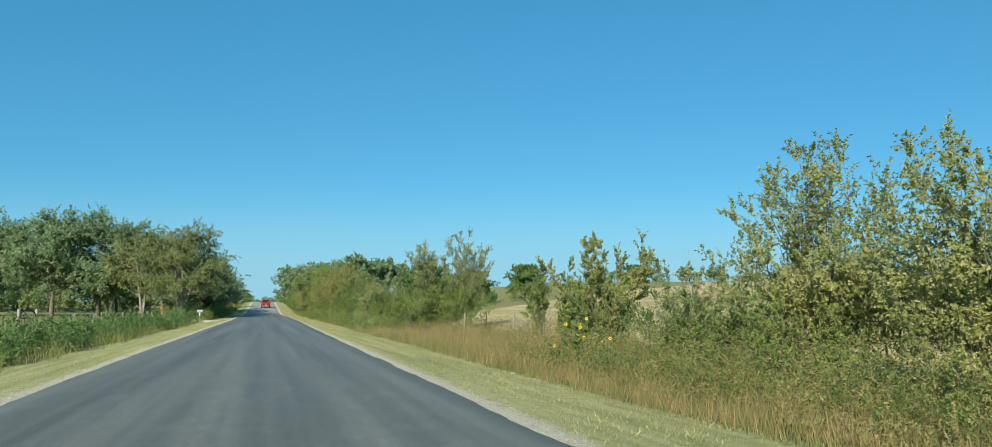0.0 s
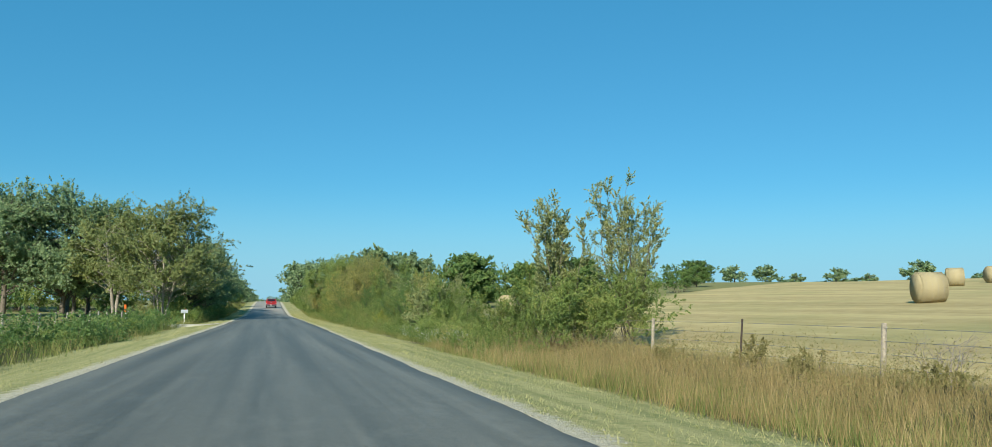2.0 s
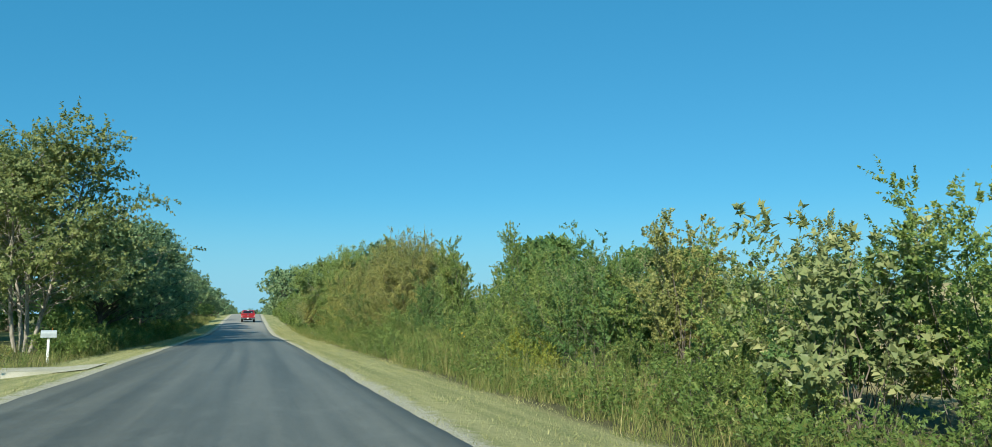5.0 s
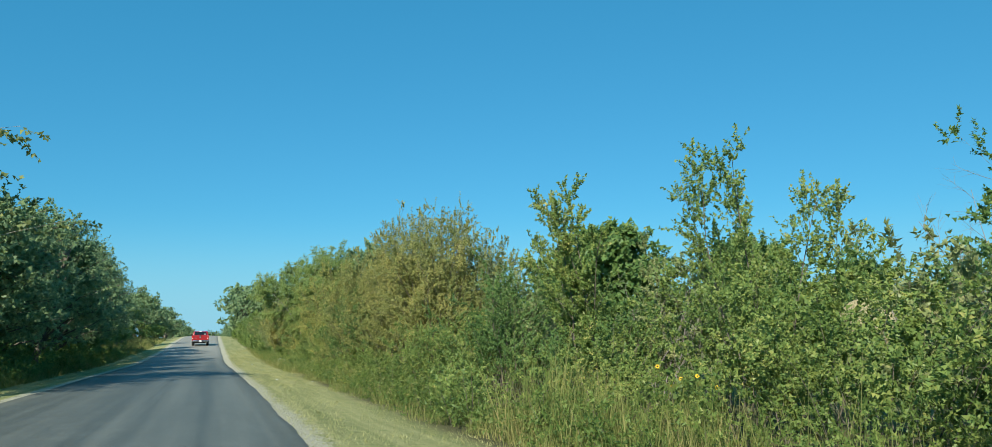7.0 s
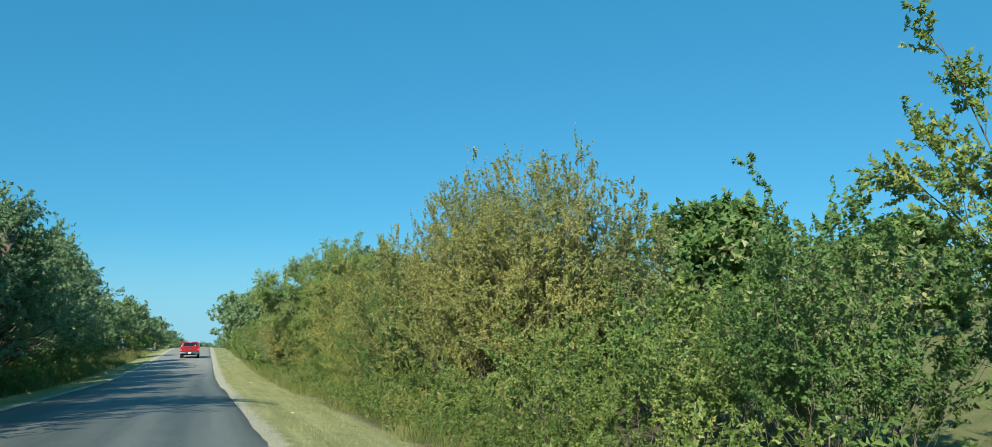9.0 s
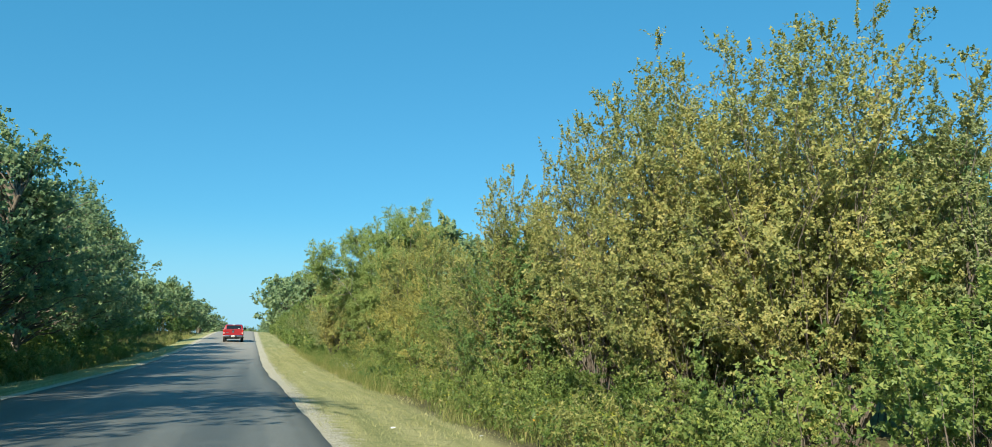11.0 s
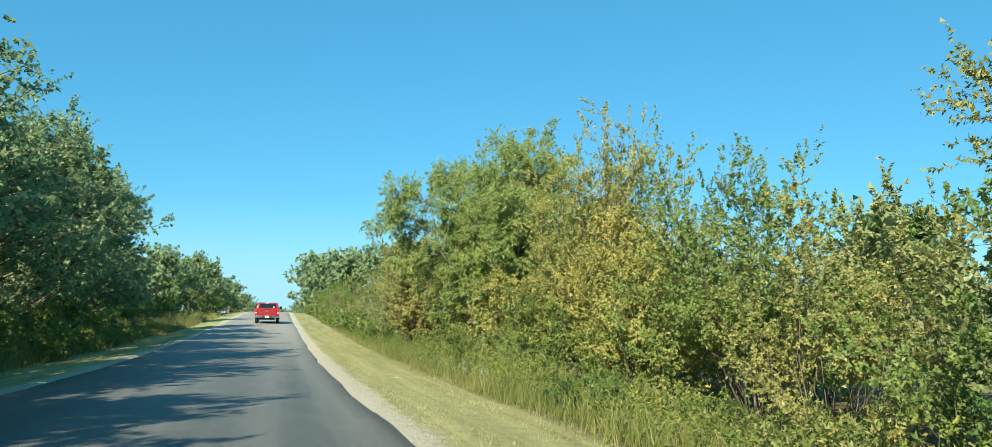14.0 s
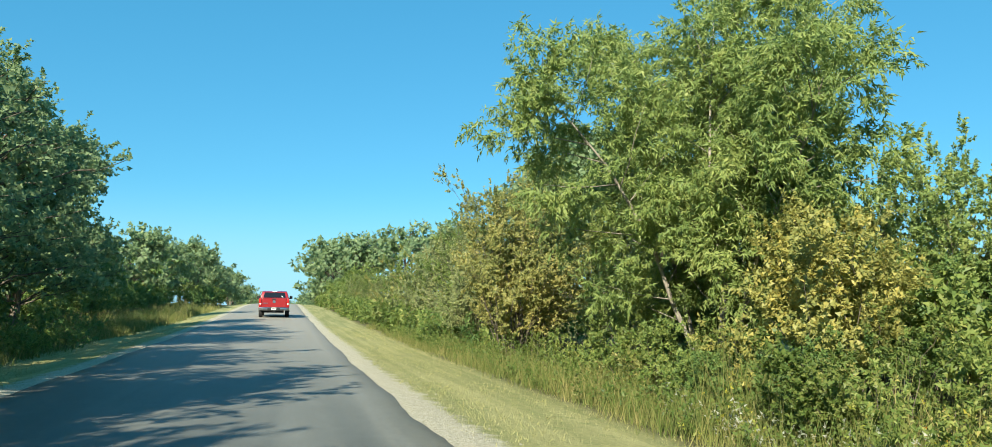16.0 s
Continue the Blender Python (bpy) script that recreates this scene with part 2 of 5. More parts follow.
far_pale = n.new("ShaderNodeMapRange")
far_pale.interpolation_type = "SMOOTHSTEP"
far_pale.inputs["From Min"].default_value, far_pale.inputs["From Max"].default_value, far_pale.inputs["To Max"].default_value = 128.0, 175.0, 0.75
l.new(along.outputs["Y"], far_pale.inputs["Value"])
c = mix(n, l, far_pale.outputs["Result"], c, (0.2, 0.19, 0.162))
l.new(c, b.inputs["Base Color"])
bump(n, l, b, grit, 0.5, 0.008)

GRAVEL, n, l, b = material("pale_gravel", 0.95, 0.2)
g = n.new("ShaderNodeNewGeometry")
grit = noise_node(n, l, g.outputs["Position"], 45, 5, 0.75)
blot = noise_node(n, l, g.outputs["Position"], 1.6, 3)
c = mix(n, l, 0.4, ramp(n, l, grit, [(0.3, (0.28, 0.26, 0.17)), (0.7, (0.58, 0.53, 0.4))]), ramp(n, l, blot, [(0.35, (0.28, 0.27, 0.16)), (0.65, (0.5, 0.46, 0.37))]))
l.new(c, b.inputs["Base Color"])
bump(n, l, b, grit, 0.7, 0.02)

HAY, n, l, b = material("baled_hay", 0.95, 0.15)
g = n.new("ShaderNodeNewGeometry")
hm = n.new("ShaderNodeMapping")
hm.inputs["Scale"].default_value = (3, 30, 30)
l.new(g.outputs["Position"], hm.inputs["Vector"])
f = noise_node(n, l, hm.outputs["Vector"], 1.5, 5, 0.7)
l.new(ramp(n, l, f, [(0.3, (0.2, 0.16, 0.08)), (0.7, (0.5, 0.43, 0.26))]), b.inputs["Base Color"])
bump(n, l, b, f, 0.8, 0.05)

WOOD = plain_material("weathered_post_wood", (0.3, 0.26, 0.2), 0.9, vary=0.35, scale=20)
PALE_WOOD = plain_material("sun_bleached_wood", (0.29, 0.265, 0.22), 0.9, vary=0.25, scale=20)
STEEL = plain_material("rusty_steel", (0.1, 0.075, 0.06), 0.7, 0.5, vary=0.4, scale=30)
WIRE = plain_material("galvanised_wire", (0.3, 0.3, 0.29), 0.5, 0.8)
BLACK_IRON = plain_material("black_painted_iron", (0.02, 0.02, 0.022), 0.5, 0.2)
WHITE = plain_material("white_plastic", (0.75, 0.75, 0.72), 0.5, vary=0.06)
ORANGE = plain_material("orange_plastic", (0.8, 0.16, 0.02), 0.5, vary=0.08)
GALV = plain_material("mailbox_metal", (0.42, 0.45, 0.45), 0.45, 0.3, vary=0.1)
RED = plain_material("red_car_paint", (0.27, 0.016, 0.018), 0.22, 0.0, 0.5, 0.04, 2.0, 0.8)
CHROME = plain_material("chrome", (0.6, 0.6, 0.6), 0.2, 1.0, vary=0.05)
RUBBER = plain_material("tyre_rubber", (0.02, 0.02, 0.02), 0.85, vary=0.3)
BLACK = plain_material("black_trim", (0.015, 0.015, 0.016), 0.6)
GLASS = plain_material("dark_tinted_glass", (0.01, 0.012, 0.014), 0.05, 0.0, 0.6, 0.0)
LAMP = plain_material("red_lamp_lens", (0.45, 0.02, 0.02), 0.2, vary=0.05)
PAPER = plain_material("litter", (0.7, 0.74, 0.76), 0.7)
FLOWER_EYE = plain_material("flower_centre", (0.04, 0.02, 0.01), 0.9)

# ---------------------------------------------------------------- mesh helpers


def mesh_of(name, verts, *faces):
    """A mesh from arrays: verts (N, 3) and any number of face arrays (M, 3) or (M, 4)."""
    me = bpy.data.meshes.new(name)
    v = np.asarray(verts, np.float32)
    loops = np.concatenate([np.asarray(f, np.int32).ravel() for f in faces])
    sizes = np.concatenate([np.full(len(f), np.shape(f)[1], np.int32) for f in faces])
    me.vertices.add(len(v))
    me.vertices.foreach_set("co", v.ravel())
    me.loops.add(len(loops))
    me.loops.foreach_set("vertex_index", loops)
    me.polygons.add(len(sizes))
    me.polygons.foreach_set("loop_start", np.concatenate([[0], np.cumsum(sizes)[:-1]]).astype(np.int32))
    me.polygons.foreach_set("loop_total", sizes)
    me.update(calc_edges=True)
    return me


def put(name, me, mat, parent=None, label="", smooth=False):
    """Links a mesh as one object, under a thing or a part."""
    me.materials.append(mat)
    if smooth:
        me.shade_smooth()
    ob = new(name, me)
    if parent is not None:
        ob.parent = parent
    if label:
        ob["label"] = label
    return ob


def part(name, bm, mat, parent, label="", smooth=False):
    me = bpy.data.meshes.new(name)
    bm.to_mesh(me)
    bm.free()
    return put(name, me, mat, parent, label, smooth)


def thing(name, m, label, category, group="", kind=""):
    ob = new(name)
    ob.matrix_world = m
    return tagged(ob, label, category, group, kind)


def box_bm(size, at=(0, 0, 0), bevel=0.0, taper=1.0):
    bm = bmesh.new()
    bmesh.ops.create_cube(bm, size=1.0)
    for v in bm.verts:
        k = taper if v.co.z > 0 else 1.0
        v.co = Vector((v.co.x * size[0] * k, v.co.y * size[1] * k, v.co.z * size[2])) + Vector(at)
    if bevel:
        bmesh.ops.bevel(bm, geom=bm.edges[:], offset=bevel, segments=2, affect="EDGES", profile=0.6)
    return bm


def tube_bm(r0, r1, length, at=(0, 0, 0), axis="Z", sides=10):
    bm = bmesh.new()
    bmesh.ops.create_cone(bm, cap_ends=True, segments=sides, radius1=r0, radius2=r1, depth=length)
    turn = {"Z": Matrix(), "X": Matrix.Rotation(radians(90), 4, "Y"), "Y": Matrix.Rotation(radians(90), 4, "X")}[axis]
    bmesh.ops.transform(bm, matrix=Matrix.Translation(at) @ turn, verts=bm.verts)
    return bm


# ---------------------------------------------------------------- ground


def smooth(a, b, t):
    t = np.clip((np.asarray(t, float) - a) / (b - a), 0, 1)
    return t * t * (3 - 2 * t)


def rise(y):
    """The road's height: level, then a long low crest."""
    return -0.0021 * np.clip(y, -60, 138) + 2.6 * smooth(132, 268, y) - 3.5 * smooth(272, 420, y)


def middle(y):
    """The road's centre line, which bends a little."""
    return -0.28 + 0.27 * np.exp(-((np.asarray(y, float) - 88) / 38) ** 2)


def side(x):
    """The cross section: crowned road, shallow ditches, level fields."""
    x = np.asarray(x, float)
    z = np.interp(x, [-400, -60, -14, -9, -7, -5.5, -3.8, -3.4, 2.8, 3.3, 5.5, 7, 9, 11, 14], [0.6, 0.2, 0.0, -0.18, -0.32, -0.2, -0.04, 0, 0, -0.04, -0.2, -0.34, -0.3, -0.18, 0.0])
    return z


def field(x, y):
    """The field climbs away from the road."""
    up = np.clip(np.asarray(x, float) - 14, 0, 118)
    return (0.095 * up - 0.0004 * up * up) * (0.86 + 0.32 * smooth(50, 130, y))


def ripple(x, y):
    return 0.03 * np.sin(0.9 * x + 0.31 * y) * np.sin(0.53 * y - 0.4 * x) + 0.25 * np.sin(0.031 * x + 1) * np.sin(0.027 * y) * smooth(14, 60, np.abs(x))


def ground_z(x, y):
    off = smooth(3.0, 5.0, np.abs(np.asarray(x, float) + 0.3))
    return rise(y) + side(x) + field(x, y) + ripple(x, y) * off


def sheet(xs, ys, z):
    gx, gy = np.meshgrid(xs, ys, indexing="ij")
    v = np.stack([gx, gy, z(gx, gy)], -1).reshape(-1, 3)
    i = np.arange(len(xs) * len(ys)).reshape(len(xs), len(ys))
    f = np.stack([i[:-1, :-1], i[1:, :-1], i[1:, 1:], i[:-1, 1:]], -1).reshape(-1, 4)
    return v, f


xs = np.concatenate([[-2500, -1200, -600, -300, -160], np.arange(-100, -20, 8), np.arange(-20, -3.4, 0.5), [-3.4, -3.0, 0, 2.4, 2.8], np.arange(3.2, 16, 0.4), np.arange(17, 60, 3), np.arange(60, 204, 9), [210, 240, 400, 900, 2500]])
ys = np.concatenate([[-2500, -800, -300, -120, -60], np.arange(-30, 200, 2.0), np.arange(200, 440, 6), [450, 520, 700, 1200, 3000]])
under = lambda x, y: ground_z(x, y) - 0.06 * ((x > -3.35) & (x < 2.75))
put_ground = put("ground", mesh_of("ground", *sheet(xs, ys, under)), GROUND, smooth=True)
tagged(put_ground, "grassy verges, stubble field and pasture on one sheet of ground", "ground", kind="structure")

rng = np.random.default_rng(3)


def strip(name, left, right, lift, mat, wobble_l, wobble_r, cols, label, category, thick=0.08):
    ys = np.concatenate([np.arange(-40, 190, 0.3), np.arange(190, 431, 4.0)])
    wl, wr = (np.convolve(rng.normal(0, 1, len(ys) + 8), np.ones(9) / 3, "valid") * w for w in (wobble_l, wobble_r))
    s = np.linspace(0, 1, cols)
    narrow = 1 - 0.07 * smooth(112, 138, ys)
    x = (left * narrow + wl)[None] * (1 - s)[:, None] + (right * narrow + wr)[None] * s[:, None] + middle(ys)[None]
    y = np.broadcast_to(ys, x.shape)
    z = ground_z(x, y) + lift + 0.05 * (1 - ((x - middle(y)) / 3.1) ** 2) * (cols > 6)
    top = np.stack([x, y, z], -1)
    skirt_l, skirt_r = top[:1] - [0.02, 0, thick], top[-1:] - [-0.02, 0, thick]
    v = np.concatenate([skirt_l, top, skirt_r])
    i = np.arange(v.shape[0] * v.shape[1]).reshape(v.shape[:2])
    f = np.stack([i[:-1, :-1], i[1:, :-1], i[1:, 1:], i[:-1, 1:]], -1).reshape(-1, 4)
    return tagged(put(name, mesh_of(name, v.reshape(-1, 3), f), mat, smooth=False), label, category, kind="structure")


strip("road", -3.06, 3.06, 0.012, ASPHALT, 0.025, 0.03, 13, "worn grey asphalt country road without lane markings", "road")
# ---------------------------------------------------------------- plants


def unit(v):
    return v / np.maximum(np.linalg.norm(v, axis=-1, keepdims=True), 1e-9)


def sweep(start, way, length, k, curl, up, r):
    pts, p, d = [start], start, unit(way)
    for _ in range(k - 1):
        p = p + d * (length / (k - 1))[:, None]
        d = unit(d + curl * r.normal(size=d.shape) + [0, 0, up])
        pts.append(p)
    return np.stack(pts, 1)


def spawn(parents, per, lo, hi, angle, r):
    nn, k, _ = parents.shape
    who = np.repeat(np.arange(nn), per)
    f = lo + (hi - lo) * ((np.tile(np.arange(per), nn) + r.random(nn * per)) / per)
    s = np.clip(f * (k - 1), 0, k - 1.001)
    i = s.astype(int)
    a, b2 = parents[who, i], parents[who, i + 1]
    t = unit(b2 - a)
    side_way = unit(np.cross(t, unit(r.normal(size=t.shape))))
    ang = np.radians(angle * (0.7 + 0.6 * r.random(len(t))))[:, None]
    return a + (b2 - a) * (s - i)[:, None], np.cos(ang) * t + np.sin(ang) * side_way, f


def tubes(lines, r0, r1, sides):
    nn, k, _ = lines.shape
    t = unit(np.gradient(lines, axis=1))
    u = unit(np.cross(t, np.array([0.31, 0.87, 0.38])))
    w = np.cross(t, u)
    rad = (np.asarray(r0).reshape(-1, 1) * (1 - np.linspace(0, 1, k)) + np.asarray(r1).reshape(-1, 1) * np.linspace(0, 1, k))[:, :, None, None]
    a = np.linspace(0, 2 * np.pi, sides, endpoint=False)
    ring = lines[:, :, None] + rad * (np.cos(a)[:, None] * u[:, :, None] + np.sin(a)[:, None] * w[:, :, None])
    i = np.arange(nn * k * sides).reshape(nn, k, sides)
    j = np.roll(i, -1, 2)
    f = np.stack([i[:, :-1], j[:, :-1], j[:, 1:], i[:, 1:]], -1).reshape(-1, 4)
    return ring.reshape(-1, 3), f


def leaf_mesh(lines, per, size, slim, droop, r, vary=0.3, tri=False, heart=None):
    """Leaves along twigs: folded rhombs, or plain triangles for small or distant ones."""
    nn, k, _ = lines.shape
    who = np.repeat(np.arange(nn), per)
    s = np.clip((0.12 + 0.9 * r.random(nn * per)) * (k - 1), 0, k - 1.001)
    i = s.astype(int)
    a, b2 = lines[who, i], lines[who, i + 1]
    base = a + (b2 - a) * (s - i)[:, None]
    way = unit(0.5 * unit(b2 - a) + 0.75 * unit(r.normal(size=a.shape)) + [0, 0, -droop])
    up = unit(r.normal(size=a.shape) * 0.7 + [-0.28, -0.42, 0.66]) if heart is None else unit(r.normal(size=a.shape) * 0.5 + 0.75 * unit(base - heart) + [-0.12, -0.2, 0.45])
    sd = unit(np.cross(way, up))
    nrm = np.cross(sd, way)
    ln = (size * (1 - vary + 2 * vary * r.random(len(a))))[:, None]
    wd = ln * slim * 0.5
    if tri:
        v = np.stack([base + way * ln * 0.1 + sd * wd, base + way * ln - nrm * ln * 0.12, base + way * ln * 0.25 - sd * wd], 1).reshape(-1, 3)
        return v, np.arange(len(v)).reshape(-1, 3)
    m = base + way * ln * 0.45
    v = np.stack([base, m + sd * wd + nrm * wd * 0.35, base + way * ln - nrm * ln * 0.12, m - sd * wd + nrm * wd * 0.35], 1).reshape(-1, 3)
    return v, np.arange(len(v)).reshape(-1, 4)


def plant(name, x, y, seed, stems, levels, leaf, leaf_mat, bark, label, category, group="", base_r=0.05, foot=0.12, wooded=1, tri=False, sides=7):
    """A plant of stems, branchings and leaves. stems: (count, length, tilt degrees, curl, up);
    levels: (children per line, from, to, angle, length, shrink towards the tip, curl, up); leaf: (per twig, length, slimness, droop)."""
    r = np.random.default_rng(seed)
    count, length, tilt, curl, up = stems
    az = np.linspace(0, 2 * np.pi, count, endpoint=False) + r.random(count) * 1.2
    tl = np.radians(tilt * (0.25 + 0.9 * r.random(count)))
    way = np.stack([np.sin(tl) * np.cos(az), np.sin(tl) * np.sin(az), np.cos(tl)], -1)
    start = np.stack([np.cos(az) * foot, np.sin(az) * foot, np.full(count, -0.12)], -1)
    lens = length * (0.8 + 0.28 * r.random(count))
    lines = sweep(start, way, lens, 8, curl, up, r)
    wood_v, wood_f = [], []

    def wood(ln, r0, r1, sides):
        v, f = tubes(ln, r0, r1, sides)
        wood_f.append(f + sum(len(q) for q in wood_v))
        wood_v.append(v)

    stem_lines = lines
    rad = base_r * 0.27
    for depth, (per, lo, hi, ang, ln, shrink, cu, u) in enumerate(levels):
        st, wy, f = spawn(lines, per, lo, hi, ang, r)
        sizes = ln * (0.6 + 0.7 * r.random(len(st))) * (1 - shrink * f)
        lines = sweep(st, wy, sizes, 4, cu, u, r)
        if depth < wooded or not leaf:
            wood(lines, np.full(len(st), rad), np.full(len(st), rad * 0.25), 3)
        rad *= 0.45
    top = thing(name, pose(x, y, float(ground_z(x, y))), label, category, group)
    for i in range(count):
        v, f = tubes(stem_lines[i:i + 1], [base_r * (0.75 + 0.4 * r.random())], [base_r * 0.15], sides)
        put("trunk", mesh_of("trunk", v, f), bark, top, smooth=sides > 4)
    if wood_v:
        tagged(put("twigwork", mesh_of("twigwork", np.concatenate(wood_v), np.concatenate(wood_f)), bark, top), kind="stuff")
    if leaf:
        v, f = leaf_mesh(lines, leaf[0], leaf[1], leaf[2], leaf[3], r, tri=tri)
        put("crown", mesh_of("crown", v, f), leaf_mat, top)
    return top


def domed(name, x, y, seed, h, w, limbs, twigs, leaf, mat, bark, label, category, group="", low=0.04, trunks=0, stem_r=0.02, ragged=0.14, tips=0.0, twig=0.12, spread=0.12, reach=0.4, sprays=0):
    """A plant whose limbs reach out to fill a lumpy dome. leaf: (per twig, length, slimness, droop);
    low: where the crown begins; trunks: how many trunks carry it, or none for a bush;
    sprays: side twigs on each twig, which gather the leaves into sprays; tips: length of the shoots that stand out of its top."""
    r = np.random.default_rng(seed)
    d = unit(r.normal(size=(limbs, 3)))
    d[:, 2] = np.where(d[:, 2] < -0.65, -d[:, 2], d[:, 2])
    az, ph = np.arctan2(d[:, 1], d[:, 0]), r.random(4) * 6.28
    lump = 1 + ragged * (np.sin(3 * az + ph[0]) * np.cos(4 * d[:, 2] + ph[1]) + 0.8 * np.sin(5 * az + ph[2] + 5 * d[:, 2])) + 0.5 * ragged * r.normal(size=limbs)
    out = (0.5 + 0.5 * r.random(limbs) ** 0.5) * lump
    half = h * (1 - low) / 2
    end = d * out[:, None] * [w / 2, w / 2, half] + [0, 0, low * h + half]
    end[:, 2] = np.maximum(end[:, 2], 0.12)
    top = thing(name, pose(x, y, float(ground_z(x, y))), label, category, group)
    flat = np.hypot(end[:, 0], end[:, 1])
    if trunks:
        ta = np.arange(trunks) * 6.28 / trunks + r.random() * 6
        lean = 0.05 + 0.16 * (trunks > 1)
        tdir = np.stack([lean * np.cos(ta), lean * np.sin(ta), np.ones(trunks)], -1)
        foot = np.stack([0.3 * (trunks > 1) * np.cos(ta), 0.3 * (trunks > 1) * np.sin(ta), np.full(trunks, -0.15)], -1)
        stems = sweep(foot, tdir, np.full(trunks, 0.8 * h), 10, 0.07, 0.03, r)
        who = r.integers(0, trunks, limbs)
        lift = np.clip((end[:, 2] - 0.45 * flat) / h, low * 0.7 + 0.08, 0.78) / 0.8 * 9
        k = np.clip(lift.astype(int), 0, 8)
        start = stems[who, k] + (stems[who, k + 1] - stems[who, k]) * (lift - k)[:, None]
    else:
        fa = az + r.normal(size=limbs) * 0.6
        start = np.stack([np.cos(fa), np.sin(fa), 0 * fa], -1) * (w * spread * r.random(limbs) ** 0.5)[:, None] - [0, 0, 0.1]
    run = end - start
    size = np.linalg.norm(run, axis=1, keepdims=True)
    mid = start + run * [0.38, 0.38, 0.5] + [0, 0, 1] * size * 0.1 + r.normal(size=run.shape) * size * 0.05
    t = np.linspace(0, 1, 7)[None, :, None]
    lines = start[:, None] * (1 - t) ** 2 + 2 * mid[:, None] * t * (1 - t) + end[:, None] * t * t
    lines[:, 1:-1] += r.normal(size=(limbs, 5, 3)) * size[:, None] * 0.02
    if trunks:
        for i in range(trunks):
            v, f = tubes(stems[i:i + 1], [stem_r], [stem_r * 0.3], 9)
            put("trunk", mesh_of("trunk", v, f), bark, top, smooth=True)
        v, f = tubes(lines, stem_r * (0.16 + 0.2 * r.random(limbs)), np.full(limbs, stem_r * 0.04), 4 if limbs > 50 else 3)
    else:
        for i in range(4):
            v, f = tubes(lines[i:i + 1], [stem_r * 1.3], [stem_r * 0.2], 5)
            put("stem", mesh_of("stem", v, f), bark, top)
        v, f = tubes(lines[4:], stem_r * (0.5 + 0.4 * r.random(limbs - 4)), np.full(limbs - 4, stem_r * 0.12), 3)
    tagged(put("twigwork", mesh_of("twigwork", v, f), bark, top), kind="stuff")
    st, wy, f = spawn(lines, twigs, reach, 1.0, 50 if not sprays else 38, r)
    tw = sweep(st, wy, twig * w * (0.55 + 0.8 * r.random(len(st))) * (1.15 - 0.4 * f if sprays else 1), 4, 0.14, 0.06, r)
    if sprays:
        if h > 3.6:
            v, f = tubes(tw[:, ::3], np.full(len(tw), stem_r * 0.16), np.full(len(tw), stem_r * 0.06), 3)
            tagged(put("spray", mesh_of("spray", v, f), bark, top), kind="stuff")
        st, wy, f = spawn(tw, sprays, 0.1, 1.0, 38, r)
        tw = sweep(st, wy, 0.5 * twig * w * (0.6 + 0.7 * r.random(len(st))), 3, 0.12, 0.1, r)
    if tips:
        high = np.flatnonzero(d[:, 2] > 0.1)
        high = np.concatenate([high, high])
        shoot = sweep(lines[high, -1], d[high] * 0.45 + [0, 0, 0.9] + 0.25 * r.normal(size=(len(high), 3)), tips * (0.3 + r.random(len(high)) ** 2), tw.shape[1], 0.1, 0.1, r)
        tw = np.concatenate([tw] + [shoot] * (2 if sprays else 1))
    v, f = leaf_mesh(tw, leaf[0], leaf[1], leaf[2], leaf[3], r, tri=True, heart=np.array([0, 0, low * h + 0.8 * half]))
    put("crown", mesh_of("crown", v, f), mat, top)
    return top


def elm(x, y, h, w, seed, mat=None, label="young elm with small turning leaves in the hedgerow", dense=1.0, name="young_elm", tilt=16):
    """Vase-shaped young elm with leafy shoots standing out of its top."""
    wide = w * 0.85 + h * 0.012 * tilt
    near = y < 136
    return domed(name, x, y, seed, h, wide, max(16, int((2.1 if near else 1.8) * h * wide * min(dense, 1.25) ** 1.5)), 11, (20, 0.057 if near else 0.072, 0.74, 0.12), mat or GOLD, BARK, label, "tree", "hedgerow trees",
                 0.1, 0, 0.003 * h + 0.005, 0.15, 0.08 * h, min(0.18, 0.62 / wide), 0.1, 0.3, 5)


def sapling(x, y, h, w, seed, mat=None, label="leggy elm sapling with upright leafy shoots", stems=4, tilt=20):
    """Open sapling: few long shoots with leaves close along them."""
    return plant("sapling", x, y, seed, (stems, h * 0.95, tilt, 0.12, 0.05),
                 [(14, 0.2, 0.98, 38, w * 0.3, 0.4, 0.12, 0.14), (11, 0.1, 1.0, 38, w * 0.11, 0.2, 0.12, 0.08)],
                 (28, 0.06, 0.7, 0.1), mat or SILVER, BARK, label, "tree", "hedgerow trees", 0.024, tri=True)


def bush(x, y, h, w, seed, mat=None, label="dense leafy bush in the hedgerow", name="bush", leaf=0.075, dense=1.0):
    """Round dense bush, leafy to the ground."""
    wide = w * 0.75 + h * 0.45
    return domed(name, x, y, seed, h * 0.95, wide, max(18, int(2.7 * dense * h * wide)), 9, (20, leaf * 0.7, 0.72, 0.12), mat or GREEN, BARK, label, "bush", "hedgerow bushes",
                 0.03, 0, 0.009, 0.25, 0.06 * h, min(0.12, 0.45 / wide), 0.16, 0.32, 4)


def willow(x, y, h, w, seed, label):
    return plant("willow_tree", x, y, seed, (7, h * 0.88, 20, 0.10, 0.06),
                 [(18, 0.22, 1.0, 55, w * 0.36, 0.35, 0.10, 0.05), (10, 0.12, 1.0, 48, w * 0.13, 0.25, 0.12, -0.02), (9, 0.15, 1.0, 38, w * 0.075, 0.2, 0.1, -0.12)],
                 (22, 0.13, 0.26, 0.4), WILLOW, PALE_BARK, label, "tree", "", 0.065, tri=True)


